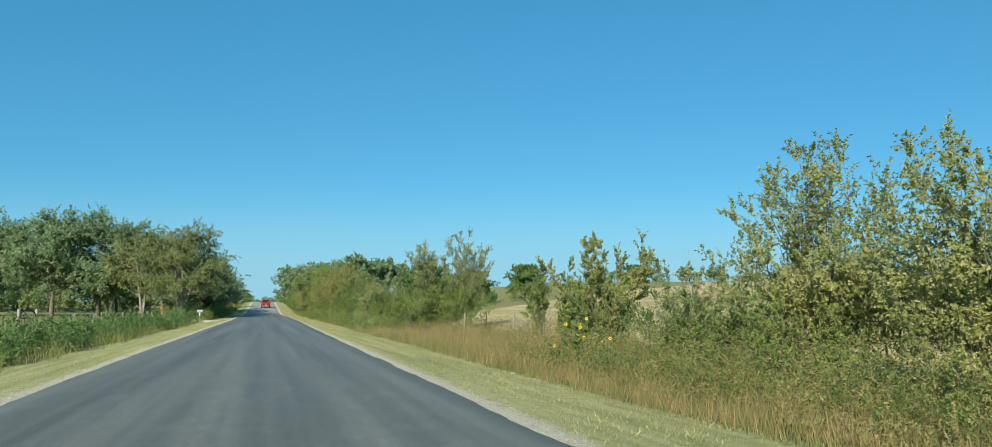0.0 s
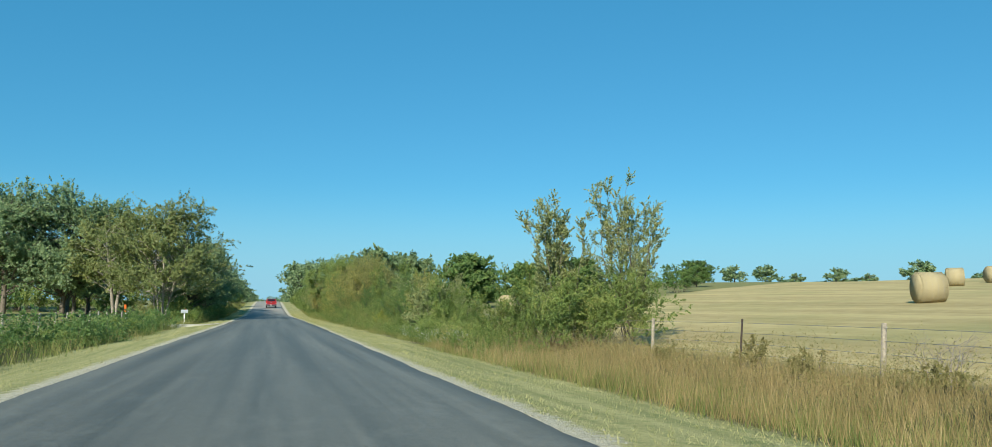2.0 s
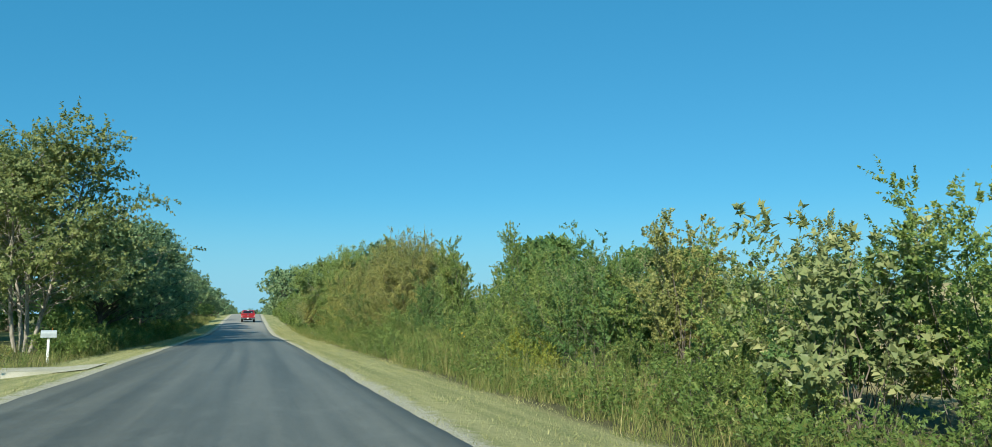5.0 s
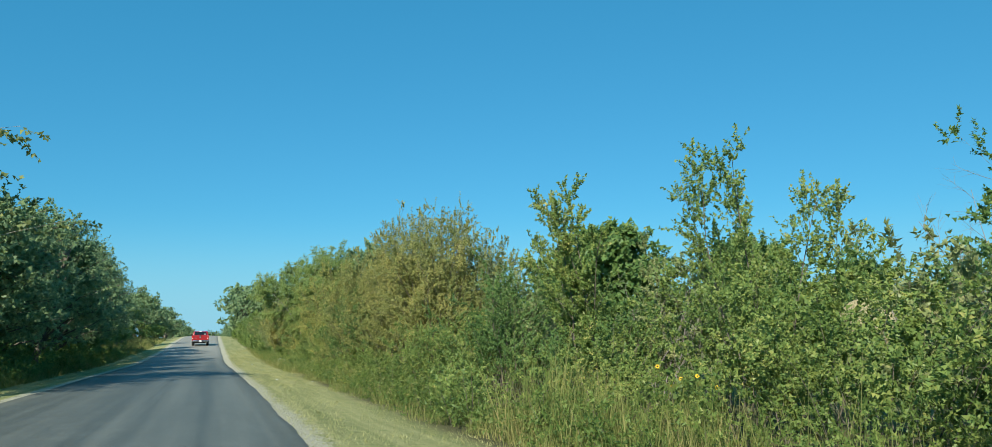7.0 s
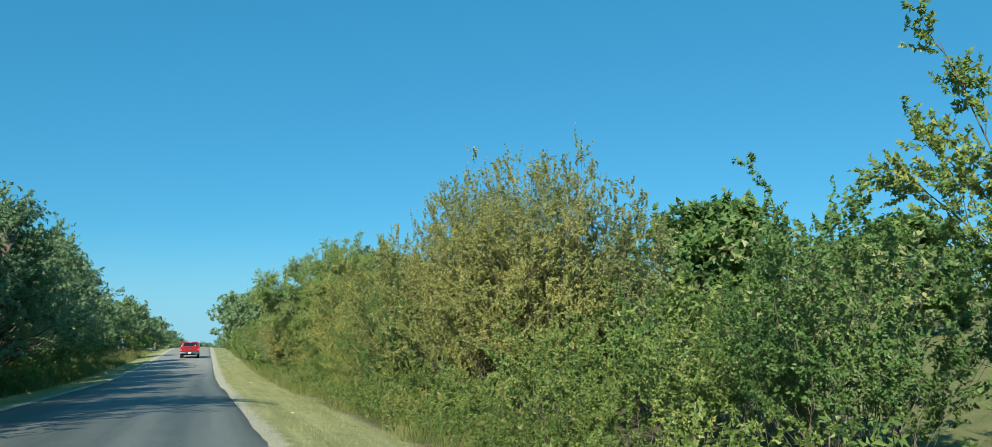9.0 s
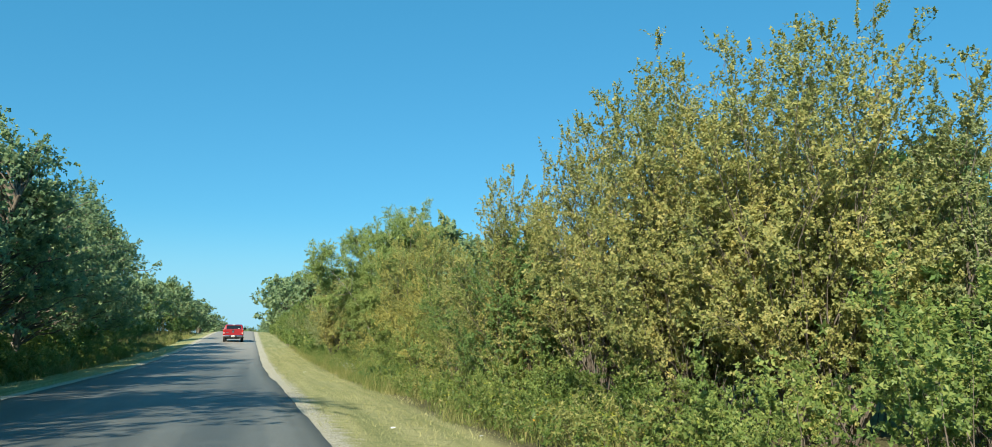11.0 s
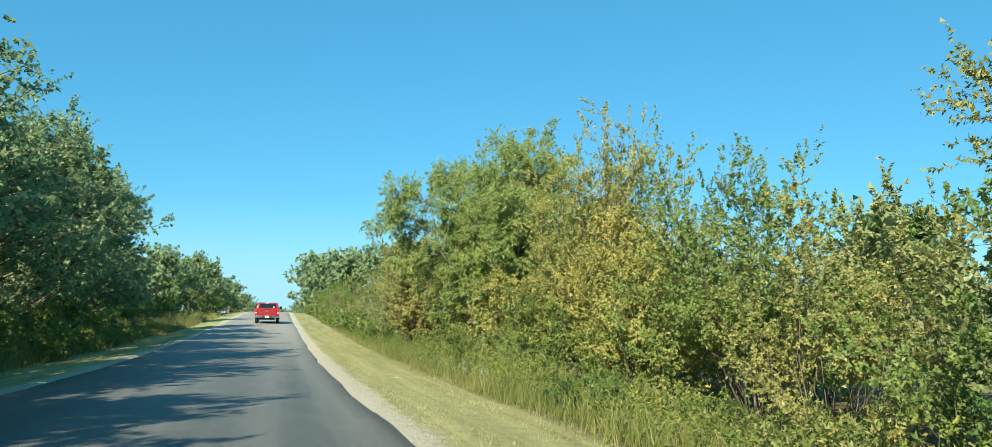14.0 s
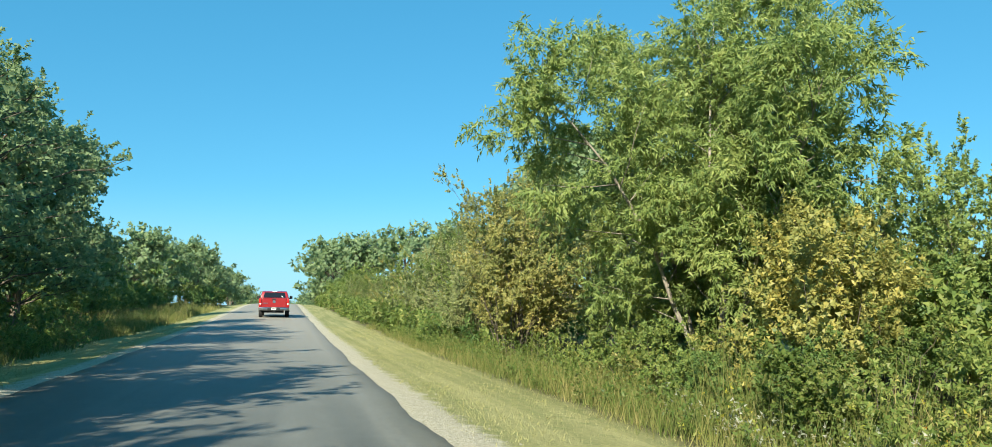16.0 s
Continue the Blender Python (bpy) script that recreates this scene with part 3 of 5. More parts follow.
def oak(x, y, h, w, seed, mat=None, label="broad dark green oak beside the road", leaf=0.2, dense=1.0, name="oak_tree", trunks=1, bark=None, tilt=6, group="roadside trees", low=0.28):
    return domed(name, x, y, seed, h * 1.04, w * 1.05, int(100 * dense), 15, (22, leaf * 1.05, 0.78, 0.12), mat or OAK, bark or BARK, label, "tree", group,
                 low * 0.8, trunks, 0.024 * h / max(1, 0.6 * trunks), 0.17, 0.0, 0.085, reach=0.42)


def clump_tree(x, y, h, w, seed, mat, label, name, group, many=9, leaf=0.052):
    """A tree that stays far off: fewer, larger sprays of leaves."""
    return domed(name, x, y, seed, h, w, 44, 8, (many, w * leaf, 0.8, 0.1), mat, BARK, label, "tree", group, 0.08, 1, 0.03 * h, 0.2, 0.0, 0.1)


def low_bush(x, y, h, w, seed, mat, label, fine=66):
    return plant("low_bush", x, y, seed, (7, h * 0.85, 40, 0.12, 0.06),
                 [(14, 0.05, 1.0, 55, w * 0.26, 0.3, 0.14, 0.06)], (fine * 5 // 8, 2.6 / fine ** 0.9, 0.45, 0.1), mat, BARK, label, "bush", "low roadside bushes", 0.01, w * 0.16, 0, True, 3)


def back_bush(x, y, h, w, seed, mat, label, name="tall_bush", leaf=0.17, many=5):
    """A large bush that stands behind others."""
    return domed(name, x, y, seed, h, w * 0.9 + h * 0.25, 32, 9, (int(many * 2.4), leaf * 0.95, 0.66, 0.1), mat, BARK, label, "bush", "tall bushes", 0.03, 0, 0.012, 0.2, 0.12 * h, 0.11, 0.16)


def dead_bush(x, y, h, w, seed, label="leafless grey dead brush"):
    return plant("dead_brush", x, y, seed, (5, h * 0.9, 22, 0.12, 0.04),
                 [(9, 0.2, 1.0, 48, w * 0.4, 0.4, 0.14, 0.08), (6, 0.2, 1.0, 42, w * 0.16, 0.3, 0.16, 0.05)],
                 None, None, TWIG, label, "bush", "dead brush", 0.018)


# ---------------------------------------------------------------- hedgerow, from the start of the drive
elm(10.5, 9.5, 4.3, 4.0, 11, PALE, "young elm with large green and yellow leaves at the fence", 1.25, tilt=10)
elm(10.3, 13.3, 4.8, 3.4, 12, PALE, "young elm with grey-green leaves at the fence", 1.2, tilt=12)
bush(11.7, 15.4, 2.3, 3.0, 98, DARK, "dark green bush behind the fence")
bush(11.2, 19.7, 2.4, 2.4, 125, SILVER, "greyish bush at the fence", dense=0.9)
bush(10.5, 16.6, 2.1, 2.4, 126, GREEN, "green bush at the fence")
bush(11.9, 11.6, 2.7, 3.0, 99, GREEN, "green bush behind the fence")
bush(10.8, 18.4, 3.5, 2.6, 24, SILVER, "thin greyish bush at the fence", dense=0.7)
bush(11.0, 20.6, 2.2, 2.8, 83, DARK, "dark green bush at the fence", dense=0.8)
bush(8.8, 12.2, 1.8, 2.8, 13, GREEN, "green weedy bush before the fence", leaf=0.06)
bush(8.6, 15.0, 1.6, 2.6, 14, WEED, "light green weedy bush before the fence", leaf=0.06)
bush(9.0, 8.4, 1.6, 2.6, 15, GOLD, "yellowing low bush below the young elm", leaf=0.06)
dead_bush(9.8, 17.2, 2.8, 2.4, 16)
sapling(10.1, 22.7, 4.1, 2.4, 17, PALE, "upright young elm with leafy shoots", 7, 16)
elm(9.7, 24.3, 3.0, 1.5, 18, GREEN, "short elm sapling with upright leafy shoots", 1.1, "sapling", 10)
bush(9.9, 23.2, 2.0, 2.4, 19, DARK, "dark green bush at the sapling's foot")
sapling(10.7, 30.0, 2.9, 2.4, 20, GREEN, "low sapling with wide flat leafy arms", 4, 36)
dead_bush(10.6, 30.0, 1.6, 2.6, 21, "grey dead brush below the low sapling")
dead_bush(11.3, 35.0, 1.1, 1.8, 22, "dark dead brush at the fence")
for i in range(7):
    bush(10.6 + 0.5 * math.sin(3 * i), 25.8 + 2.9 * i, 0.5 + 0.15 * (i % 3), 1.1, 25 + i, BROWNWEED, "low brown drying brush along the fence", leaf=0.034, dense=1.6)

sapling(10.3, 51.8, 5.6, 3.0, 31, SILVER, "upright elm sapling with silvery leafy shoots", 10, 11)
sapling(12.7, 50.9, 6.1, 3.4, 32, SILVER, "spreading elm sapling with silvery leafy shoots", 10, 13)
bush(9.6, 52.2, 3.2, 3.6, 33, GREEN, "dense green bush at the elm's foot")
bush(9.5, 49.4, 2.7, 3.6, 127, GREEN, "dense green bush at the elm's foot")
bush(11.7, 49.8, 3.3, 3.8, 128, GREEN, "dense green bush at the elm's foot")
bush(8.8, 53.2, 2.2, 3.2, 129, WEED, "light green bush in the hedgerow", leaf=0.06)
bush(11.8, 51.8, 2.6, 3.0, 34, GREEN, "dense green bush at the elm's foot")
bush(9.0, 55.6, 1.7, 2.8, 35, WEED, "light green bush in the hedgerow", leaf=0.06)
bush(9.4, 59.4, 1.1, 2.8, 36, GREEN)
bush(11.8, 59.8, 1.2, 3.0, 37, DARK, "dark green bush in the hedgerow")
bush(8.7, 64.4, 1.5, 3.0, 38, GREEN)
elm(9.6, 68.2, 3.4, 2.8, 39, GREEN, "young green elm in the hedgerow")
elm(10.8, 73.0, 3.3, 2.4, 40, SILVER, "young elm with silvery leaves", 0.8)
elm(9.8, 75.8, 4.25, 2.1, 41, GOLD, "young elm with yellowing leaves among green bushes", 1.1, tilt=12)
bush(9.7, 72.7, 3.0, 3.0, 120, GREEN)
bush(8.5, 71.2, 1.7, 2.6, 121, WEED, "light green bush in the hedgerow", leaf=0.06)
bush(9.5, 70.2, 2.4, 2.8, 122, DARK, "dark green bush in the hedgerow")
bush(9.0, 66.2, 2.0, 2.8, 123, GREEN)
bush(8.3, 74.6, 1.5, 2.4, 42, WEED, "low green bush with orange tips", leaf=0.06)
bush(9.2, 78.8, 3.8, 3.6, 43, DARK, "tall dense dark green bush")
bush(9.2, 82.0, 3.8, 3.6, 44, GREEN)
bush(10.8, 84.0, 4.0, 3.8, 45, DARK, "tall dark green bush")
bush(8.8, 85.4, 2.8, 3.2, 46, GREEN)
bush(11.9, 82.2, 4.0, 3.8, 86, SILVER, "tall greyish green bush", dense=0.9)
elm(9.6, 77.4, 3.3, 2.2, 87, GREEN, "young green elm with pale leaves at its tips", 1.1)
bush(7.9, 81.2, 1.4, 2.0, 88, FLARE, "yellow green flowering bush with orange tips", leaf=0.05)
bush(7.7, 78.8, 1.1, 1.9, 89, FLARE, "low yellow green flowering bush", leaf=0.05)
dead_bush(13.2, 86.8, 4.2, 2.4, 47, "leafless grey dead tree behind the hedge")
bush(9.4, 88.8, 3.0, 3.2, 48, GREEN)
sapling(11.5, 91.0, 5.6, 3.6, 49, GREEN, "leggy sapling with spreading leafy shoots", 6, 24)
bush(8.6, 92.2, 2.3, 3.0, 50, GREEN)
sapling(9.7, 94.4, 5.2, 2.8, 51, GREEN, "slim young elm with dark leafy shoots", 8, 17)
bush(9.9, 94.6, 2.9, 2.8, 52, DARK, "dark green bush at the sapling's foot")
dead_bush(11.2, 94.3, 3.9, 2.6, 135, "leafless grey dead brush in the hedge")
dead_bush(11.4, 96.6, 3.6, 1.8, 53, "thin dead stems in the hedge")
bush(9.3, 97.6, 3.9, 3.0, 54, DARK, "bright dark green bush with upright shoots")
bush(8.6, 100.8, 2.6, 3.4, 55, GREEN)
bush(8.4, 104.4, 2.5, 3.4, 56, GREEN)
elm(10.5, 109.2, 6.6, 4.6, 57, GOLD, "tall young elm with golden green leaves", 1.5)
elm(10.2, 112.9, 7.2, 5.0, 58, GOLD, "tall young elm with golden green leaves", 1.5)
bush(9.1, 118.8, 4.8, 3.0, 124, DARK, "dense dark green thicket at the elm's foot", leaf=0.08)
elm(9.9, 116.4, 6.8, 3.0, 133, GOLD, "young elm with golden green leaves", 1.2, tilt=10)
elm(8.9, 119.4, 6.1, 3.2, 59, GOLD, "young elm with golden brown leaves", 1.3)
bush(9.9, 110.6, 5.8, 4.6, 97, GOLD, "dense golden green thicket between the elms", leaf=0.085)
elm(12.1, 107.6, 5.7, 1.8, 60, SILVER, "tall thin elm with sparse pale leaves", 0.7)
bush(8.2, 110.2, 1.4, 2.8, 61, WEED, "light green low bush at the elm's foot", leaf=0.065)
bush(8.0, 107.0, 1.5, 3.0, 95, GREEN)
bush(8.1, 114.4, 1.3, 2.8, 62, GREEN)
bush(8.4, 121.0, 2.8, 3.2, 63, GREEN)
bush(8.0, 117.2, 1.3, 2.6, 131, GREEN)
bush(8.1, 112.4, 1.2, 2.4, 132, WEED, "light green bush at the elm's foot", leaf=0.06)
bush(8.6, 124.0, 3.2, 3.2, 64, GOLD, "yellowing bush in the hedgerow")
elm(9.5, 127.3, 4.7, 4.0, 65, GREEN, "young green elm in the hedgerow")
bush(8.3, 129.4, 2.5, 3.2, 66, GREEN)
elm(8.7, 130.2, 3.5, 3.6, 80, YELLOW, "low spreading elm with brownish gold leaves", 1.0)
elm(9.1, 133.0, 6.5, 4.4, 67, YELLOW, "slender young elm with golden leaves", 1.25, tilt=9)
elm(8.7, 140.2, 3.3, 3.6, 68, YELLOW, "low young elm with golden leaves", 1.0)
bush(13.0, 144.4, 5.4, 5.0, 69, WILLOW, "round light green bush behind the hedge", dense=1.2, leaf=0.1)
bush(13.8, 141.2, 5.0, 5.0, 79, WILLOW, "round light green bush behind the hedge", dense=1.2, leaf=0.1)
bush(8.2, 135.4, 2.6, 3.0, 70, GREEN)
bush(8.5, 133.0, 2.4, 2.8, 130, GREEN)
bush(7.9, 140.4, 1.7, 2.6, 71, DARK, "low dark green bush before the willow")
willow(9.4, 144.6, 8.8, 6.3, 72, "large light green willow with narrow leaves")
bush(7.5, 146.4, 1.7, 2.8, 73, GREEN, "low green bush before the willow")
dead_bush(9.0, 147.6, 2.8, 3.6, 84, "grey dead twigs below the willow")
bush(7.9, 143.2, 1.7, 3.4, 81, GREEN, "green bush before the willow's trunks")
bush(10.4, 141.6, 2.8, 3.4, 82, DARK, "dark green bush beside the willow")
bush(7.5, 138.0, 2.0, 2.8, 85, WEED, "tall light green weedy bush before the elm")
elm(7.6, 153.0, 6.0, 4.6, 74, GOLD, "young elm with yellow green leaves", 1.15)
elm(8.0, 158.0, 5.2, 4.2, 75, SILVER, "young elm with greyish green leaves")
elm(8.6, 164.0, 5.4, 4.4, 76, GREEN, "young green elm in the hedgerow")

# the hedge goes on towards the crest
far_elm = back_bush(9.0, 171.0, 4.7, 5.0, 77, SILVER, "greyish green elm in the far hedgerow", "hedgerow_elm", 0.105, 20)
far_elm_b = back_bush(8.6, 177.0, 4.7, 5.0, 78, GREEN, "green elm in the far hedgerow", "hedgerow_elm", 0.105, 20)
far_elm_c = back_bush(8.8, 183.0, 4.3, 5.0, 79, GOLD, "yellow green elm in the far hedgerow", "hedgerow_elm", 0.105, 20)
late_elm = back_bush(9.4, 226.0, 5.4, 5.4, 89, GREEN, "green elm in the far hedgerow", "hedgerow_elm", 0.26)
rr = random.Random(5)
for i in range(24):
    y = 187 + i * 4.2 + rr.uniform(-1, 1)
    x = 8.8 + rr.uniform(-0.8, 1.2)
    copy_thing((far_elm, far_elm_b, far_elm_c)[i % 3] if i < 9 else late_elm, pose(x, y, float(ground_z(x, y)) - 0.1, 0, 0, rr.uniform(0, 360)) @ Matrix.Scale(rr.uniform(0.62, 0.85), 4))

# taller bushes that fill the hedge behind the front ones
backs = [back_bush(11.3, 53.0, 2.8, 3.2, 90, GREEN, "tall green bush filling the hedge", leaf=0.135, many=6), back_bush(12.0, 55.0, 2.4, 3.2, 91, DARK, "tall dark green bush filling the hedge", leaf=0.135, many=6), back_bush(8.9, 69.6, 3.0, 3.2, 92, SILVER, "tall greyish bush filling the hedge", leaf=0.135, many=6)]
far_backs = [back_bush(11.6, 143.0, 2.8, 3.2, 93, GREEN, "tall green bush filling the hedge", leaf=0.2, many=3), back_bush(11.4, 148.0, 2.5, 3.2, 94, DARK, "tall dark green bush filling the hedge", leaf=0.2, many=3)]
for i in range(34):
    y = 74.8 + i * 3.0 + rr.uniform(-0.8, 0.8)
    x = 11.4 + rr.uniform(-0.6, 1.0)
    copy_thing(backs[rr.randrange(3)] if y < 136 else far_backs[i % 2], pose(x, y, float(ground_z(x, y)), 0, 0, rr.uniform(0, 360)) @ Matrix.Scale(rr.uniform(0.85, 1.15), 4))

high = back_bush(12.1, 110.5, 4.9, 5.2, 96, SILVER, "high greyish green bush behind the hedge", leaf=0.12, many=16)
for x, y, k in ((12.4, 104.5, 1.0), (12.0, 114.5, 1.8), (11.4, 118.5, 1.5), (12.6, 94.5, 1.2), (11.6, 128.0, 1.35), (11.4, 150.5, 1.6)):
    copy_thing(high, pose(x, y, float(ground_z(x, y)), 0, 0, 57 * y % 360) @ Matrix.Scale(k / 1.7, 4))

# low growth along the foot of the hedge
protos = []
for i, (h, w, mat, text) in enumerate(((1.1, 1.7, WEED, "low light green roadside bush"), (1.3, 1.8, GREEN, "low green roadside bush"), (0.9, 1.5, WEED, "small light green roadside bush"), (1.5, 1.9, GREEN, "knee-high green roadside bush"), (1.0, 1.6, GOLD, "low yellowing roadside bush"))):
    protos.append(low_bush(7.4, 50.0 + i * 1.7, h, w, 100 + i, mat, text, 64))
coarse = [low_bush(-7.5, 100.0, 1.3, 1.8, 110, GREEN, "low green roadside bush", 30), low_bush(-7.2, 102.0, 1.1, 1.7, 111, WEED, "low light green roadside bush", 30), low_bush(-7.4, 104.0, 1.5, 1.9, 112, DARK, "low dark green roadside bush", 30)]
for i in range(64):
    y = 58.5 + i * 1.75 + rr.uniform(-0.5, 0.5)
    x = rr.uniform(6.5, 7.9) if y < 120 else rr.uniform(7.0, 8.2)
    copy_thing(protos[rr.randrange(5)] if y < 152 else coarse[i % 3], pose(x, y, float(ground_z(x, y)), 0, 0, rr.uniform(0, 360)) @ Matrix.Scale(rr.uniform(0.7, 1.2), 4))

faint = [low_bush(6.8, 161.0, 1.4, 1.9, 113, WEED, "low light green bush at the far hedge", 18), low_bush(6.9, 163.0, 1.5, 2.0, 114, GREEN, "low green bush at the far hedge", 18)]
for i in range(38):
    y = 166 + i * 2.6 + rr.uniform(-0.6, 0.6)
    x = rr.uniform(6.3, 7.4)
    copy_thing(faint[i % 2], pose(x, y, float(ground_z(x, y)), 0, 0, rr.uniform(0, 360)) @ Matrix.Scale(rr.uniform(0.9, 1.5), 4))

# ---------------------------------------------------------------- trees left of the road
oak(-22.0, 122.0, 13.2, 16.5, 201, OAK, "large spreading live oak in the pasture", 0.22, 1.6, trunks=1, low=0.17)
oak(-27.5, 121.0, 13.2, 13.0, 202, OAK, "large spreading live oak in the pasture", 0.26, 1.1, trunks=1, low=0.17)
oak(-36.0, 126.0, 12.5, 14.0, 203, OAK, "dark live oak in the pasture", 0.28, 1.1)
oak(-46.0, 120.0, 12.0, 14.0, 204, OAK, "dark live oak in the pasture", 0.28, 1.0)
oak(-9.8, 104.5, 10.8, 12.0, 205, MESQUITE, "feathery grey-green tree with several pale trunks", 0.16, 1.5, "pale_trunked_tree", 4, PALE_BARK, 20, low=0.16)
oak(-15.0, 112.0, 10.0, 9.0, 206, MESQUITE, "feathery grey-green tree behind the fence", 0.2, 1.1, "pale_trunked_tree", 2, PALE_BARK, 12)
oak(-8.6, 117.5, 8.0, 8.5, 207, OAK, "dark green oak at the road's edge", 0.17, 1.2, low=0.12)
oak(-8.8, 125.5, 8.6, 8.5, 208, OAK, "dark green oak at the road's edge", 0.16, 1.25, low=0.12)
oak(-8.4, 134.0, 9.2, 8.5, 209, OAK, "dark green oak at the road's edge", 0.15, 1.3, low=0.12)
oak(-8.8, 142.5, 8.8, 9.0, 210, OAK, "dark green oak at the road's edge", 0.14, 1.4, low=0.1)
oak(-9.0, 151.5, 9.6, 9.0, 211, OAK, "tall dark green oak at the road's edge", 0.14, 1.4, low=0.1)
oak(-9.6, 160.5, 9.8, 8.5, 212, OAK, "dark green oak at the road's edge", 0.15, 1.3, low=0.1)
oak(-10.4, 169.5, 9.2, 8.0, 213, OAK, "dark green oak at the road's edge", 0.16, 1.2, low=0.1)
oak(-13.2, 187.0, 10.8, 7.5, 218, OAK, "dark green oak at the road's edge", 0.2, 0.8, low=0.1)
left_far = clump_tree(-15.0, 181.0, 7.6, 8.5, 214, OAK, "dark green tree in the row along the road", "roadside_tree", "roadside trees", 13, 0.042)
left_far_b = clump_tree(-15.5, 194.0, 7.0, 8.0, 215, DARK, "green tree in the row along the road", "roadside_tree", "roadside trees", 13, 0.042)
late = clump_tree(-12.5, 262.0, 8.4, 8.5, 216, OAK, "dark green tree in the row along the road", "roadside_tree", "roadside trees")
for i in range(17):
    y = 199 + i * 8.0 + rr.uniform(-2, 2)
    x = -14.5 + rr.uniform(-1.2, 1.2) + 0.03 * (y - 199)
    copy_thing((left_far, left_far_b)[i % 2] if i < 7 else late, pose(x, y, float(ground_z(x, y)) - 0.1, 0, 0, rr.uniform(0, 360)) @ Matrix.Scale(rr.uniform(0.85, 1.15), 4))
for i in range(5):
    y = 122 + i * 9.0
    x = -20 - rr.uniform(0, 6)
    copy_thing(late, pose(x, y, float(ground_z(x, y)) - 0.1, 0, 0, rr.uniform(0, 360)) @ Matrix.Scale(rr.uniform(0.9, 1.2), 4))
for i in range(14):
    x, y = -13 - 4.6 * i + 1.5 * math.sin(5 * i), 168 + 9 * math.sin(2.1 * i)
    copy_thing(late, pose(x, y, float(ground_z(x, y)) - 0.1, 0, 0, 73 * i % 360) @ Matrix.Scale(0.95 + 0.2 * math.sin(3.3 * i), 4))
for i in range(18):
    x, y = -13 - 3.4 * i, 158 + 3 * math.sin(1.7 * i)
    copy_thing(far_backs[i % 2], pose(x, y, float(ground_z(x, y)) - 0.1, 0, 0, 61 * i % 360) @ Matrix.Diagonal((1.6, 1.4, 1.75, 1)))
for i in range(6):
    y = 150 + rr.uniform(0, 40)
    x = -32 - i * 7 + rr.uniform(-3, 3)
    copy_thing(late, pose(x, y, float(ground_z(x, y)) - 0.1, 0, 0, rr.uniform(0, 360)) @ Matrix.Scale(rr.uniform(0.9, 1.3), 4))

for i in range(15):
    y = 176 + 3.6 * i
    x = -11.8 + rr.uniform(-0.5, 0.5)
    copy_thing(far_backs[i % 2], pose(x, y, float(ground_z(x, y)) - 0.1, 0, 0, rr.uniform(0, 360)) @ Matrix.Scale(rr.uniform(0.75, 1.05), 4))
for i in range(16):
    y = 172 + 4.4 * i
    x = -17.5 + rr.uniform(-1.0, 1.0)
    copy_thing(far_backs[i % 2], pose(x, y, float(ground_z(x, y)) - 0.1, 0, 0, rr.uniform(0, 360)) @ Matrix.Diagonal((1.6, 1.6, 1.7, 1)))
for i in range(26):
    y = 335 + i * 11.0 + rr.uniform(-3, 3)
    x = (-11.0 if i % 2 else 10.5) + rr.uniform(-1.5, 1.5)
    copy_thing(late, pose(x, y, float(ground_z(x, y)) - 0.1, 0, 0, rr.uniform(0, 360)) @ Matrix.Scale(rr.uniform(0.9, 1.2), 4))

# growth at the foot of the left trees, and the ditch bushes by the fence
for i in range(42):
    y = 108 + i * 3.6 + rr.uniform(-0.6, 0.6)
    x = -rr.uniform(8.0, 10.0) - 4.0 * (165 < y < 225)
    copy_thing(far_backs[i % 2], pose(x, y, float(ground_z(x, y)), 0, 0, rr.uniform(0, 360)) @ Matrix.Scale(rr.uniform(0.7, 1.1), 4))
for i in range(31):
    y = 100 + i * 2.1 + rr.uniform(-0.5, 0.5)
    x = -rr.uniform(6.4, 7.8)
    copy_thing(coarse[i % 3], pose(x, y, float(ground_z(x, y)), 0, 0, rr.uniform(0, 360)) @ Matrix.Scale(rr.uniform(0.8, 1.3), 4))
for i in range(42):
    y = 24 + i * 1.45 + rr.uniform(-0.6, 0.6)
    x = -rr.uniform(6.6, 9.0)
    copy_thing(coarse[(2, 2, 0, 2)[i % 4]], pose(x, y, float(ground_z(x, y)) - 0.1, 0, 0, rr.uniform(0, 360)) @ Matrix.Scale(rr.uniform(0.65, 1.15), 4))
bush(-9.6, 96.5, 2.0, 2.8, 230, GOLD, "yellow green bush at the tree's foot")

# ---------------------------------------------------------------- trees far off
big = clump_tree(9.5, 272.0, 11.5, 13.0, 240, OAK, "large dark oak beyond the hedge", "far_oak", "far oaks")
for x, y, k in ((13, 262, 0.95), (9, 288, 1.05), (15, 282, 1.1), (12, 305, 1.1), (22, 240, 0.9), (20, 256, 1.0)):
    copy_thing(big, pose(x, y, float(ground_z(x, y)) - 0.1, 0, 0, rr.uniform(0, 360)) @ Matrix.Scale(k, 4))
oak(18.0, 172.0, 10.5, 12.0, 243, OAK, "large dark oak beyond the hedge", 0.36, 1.0, "far_oak", low=0.1, group="far oaks")
oak(25.5, 177.0, 9.0, 11.0, 244, OAK, "large dark oak beyond the hedge", 0.38, 0.8, "far_oak", low=0.1, group="far oaks")
fieldtree = oak(23.5, 121.0, 6.6, 8.5, 241, DARK, "rounded green tree at the field's edge", 0.3, 0.8, "field_tree", low=0.06, group="field trees")
copy_thing(backs[1], pose(51, 118, float(ground_z(51, 118)), 0, 0, 40) @ Matrix.Diagonal((2.0, 2.0, 1.5, 1)))
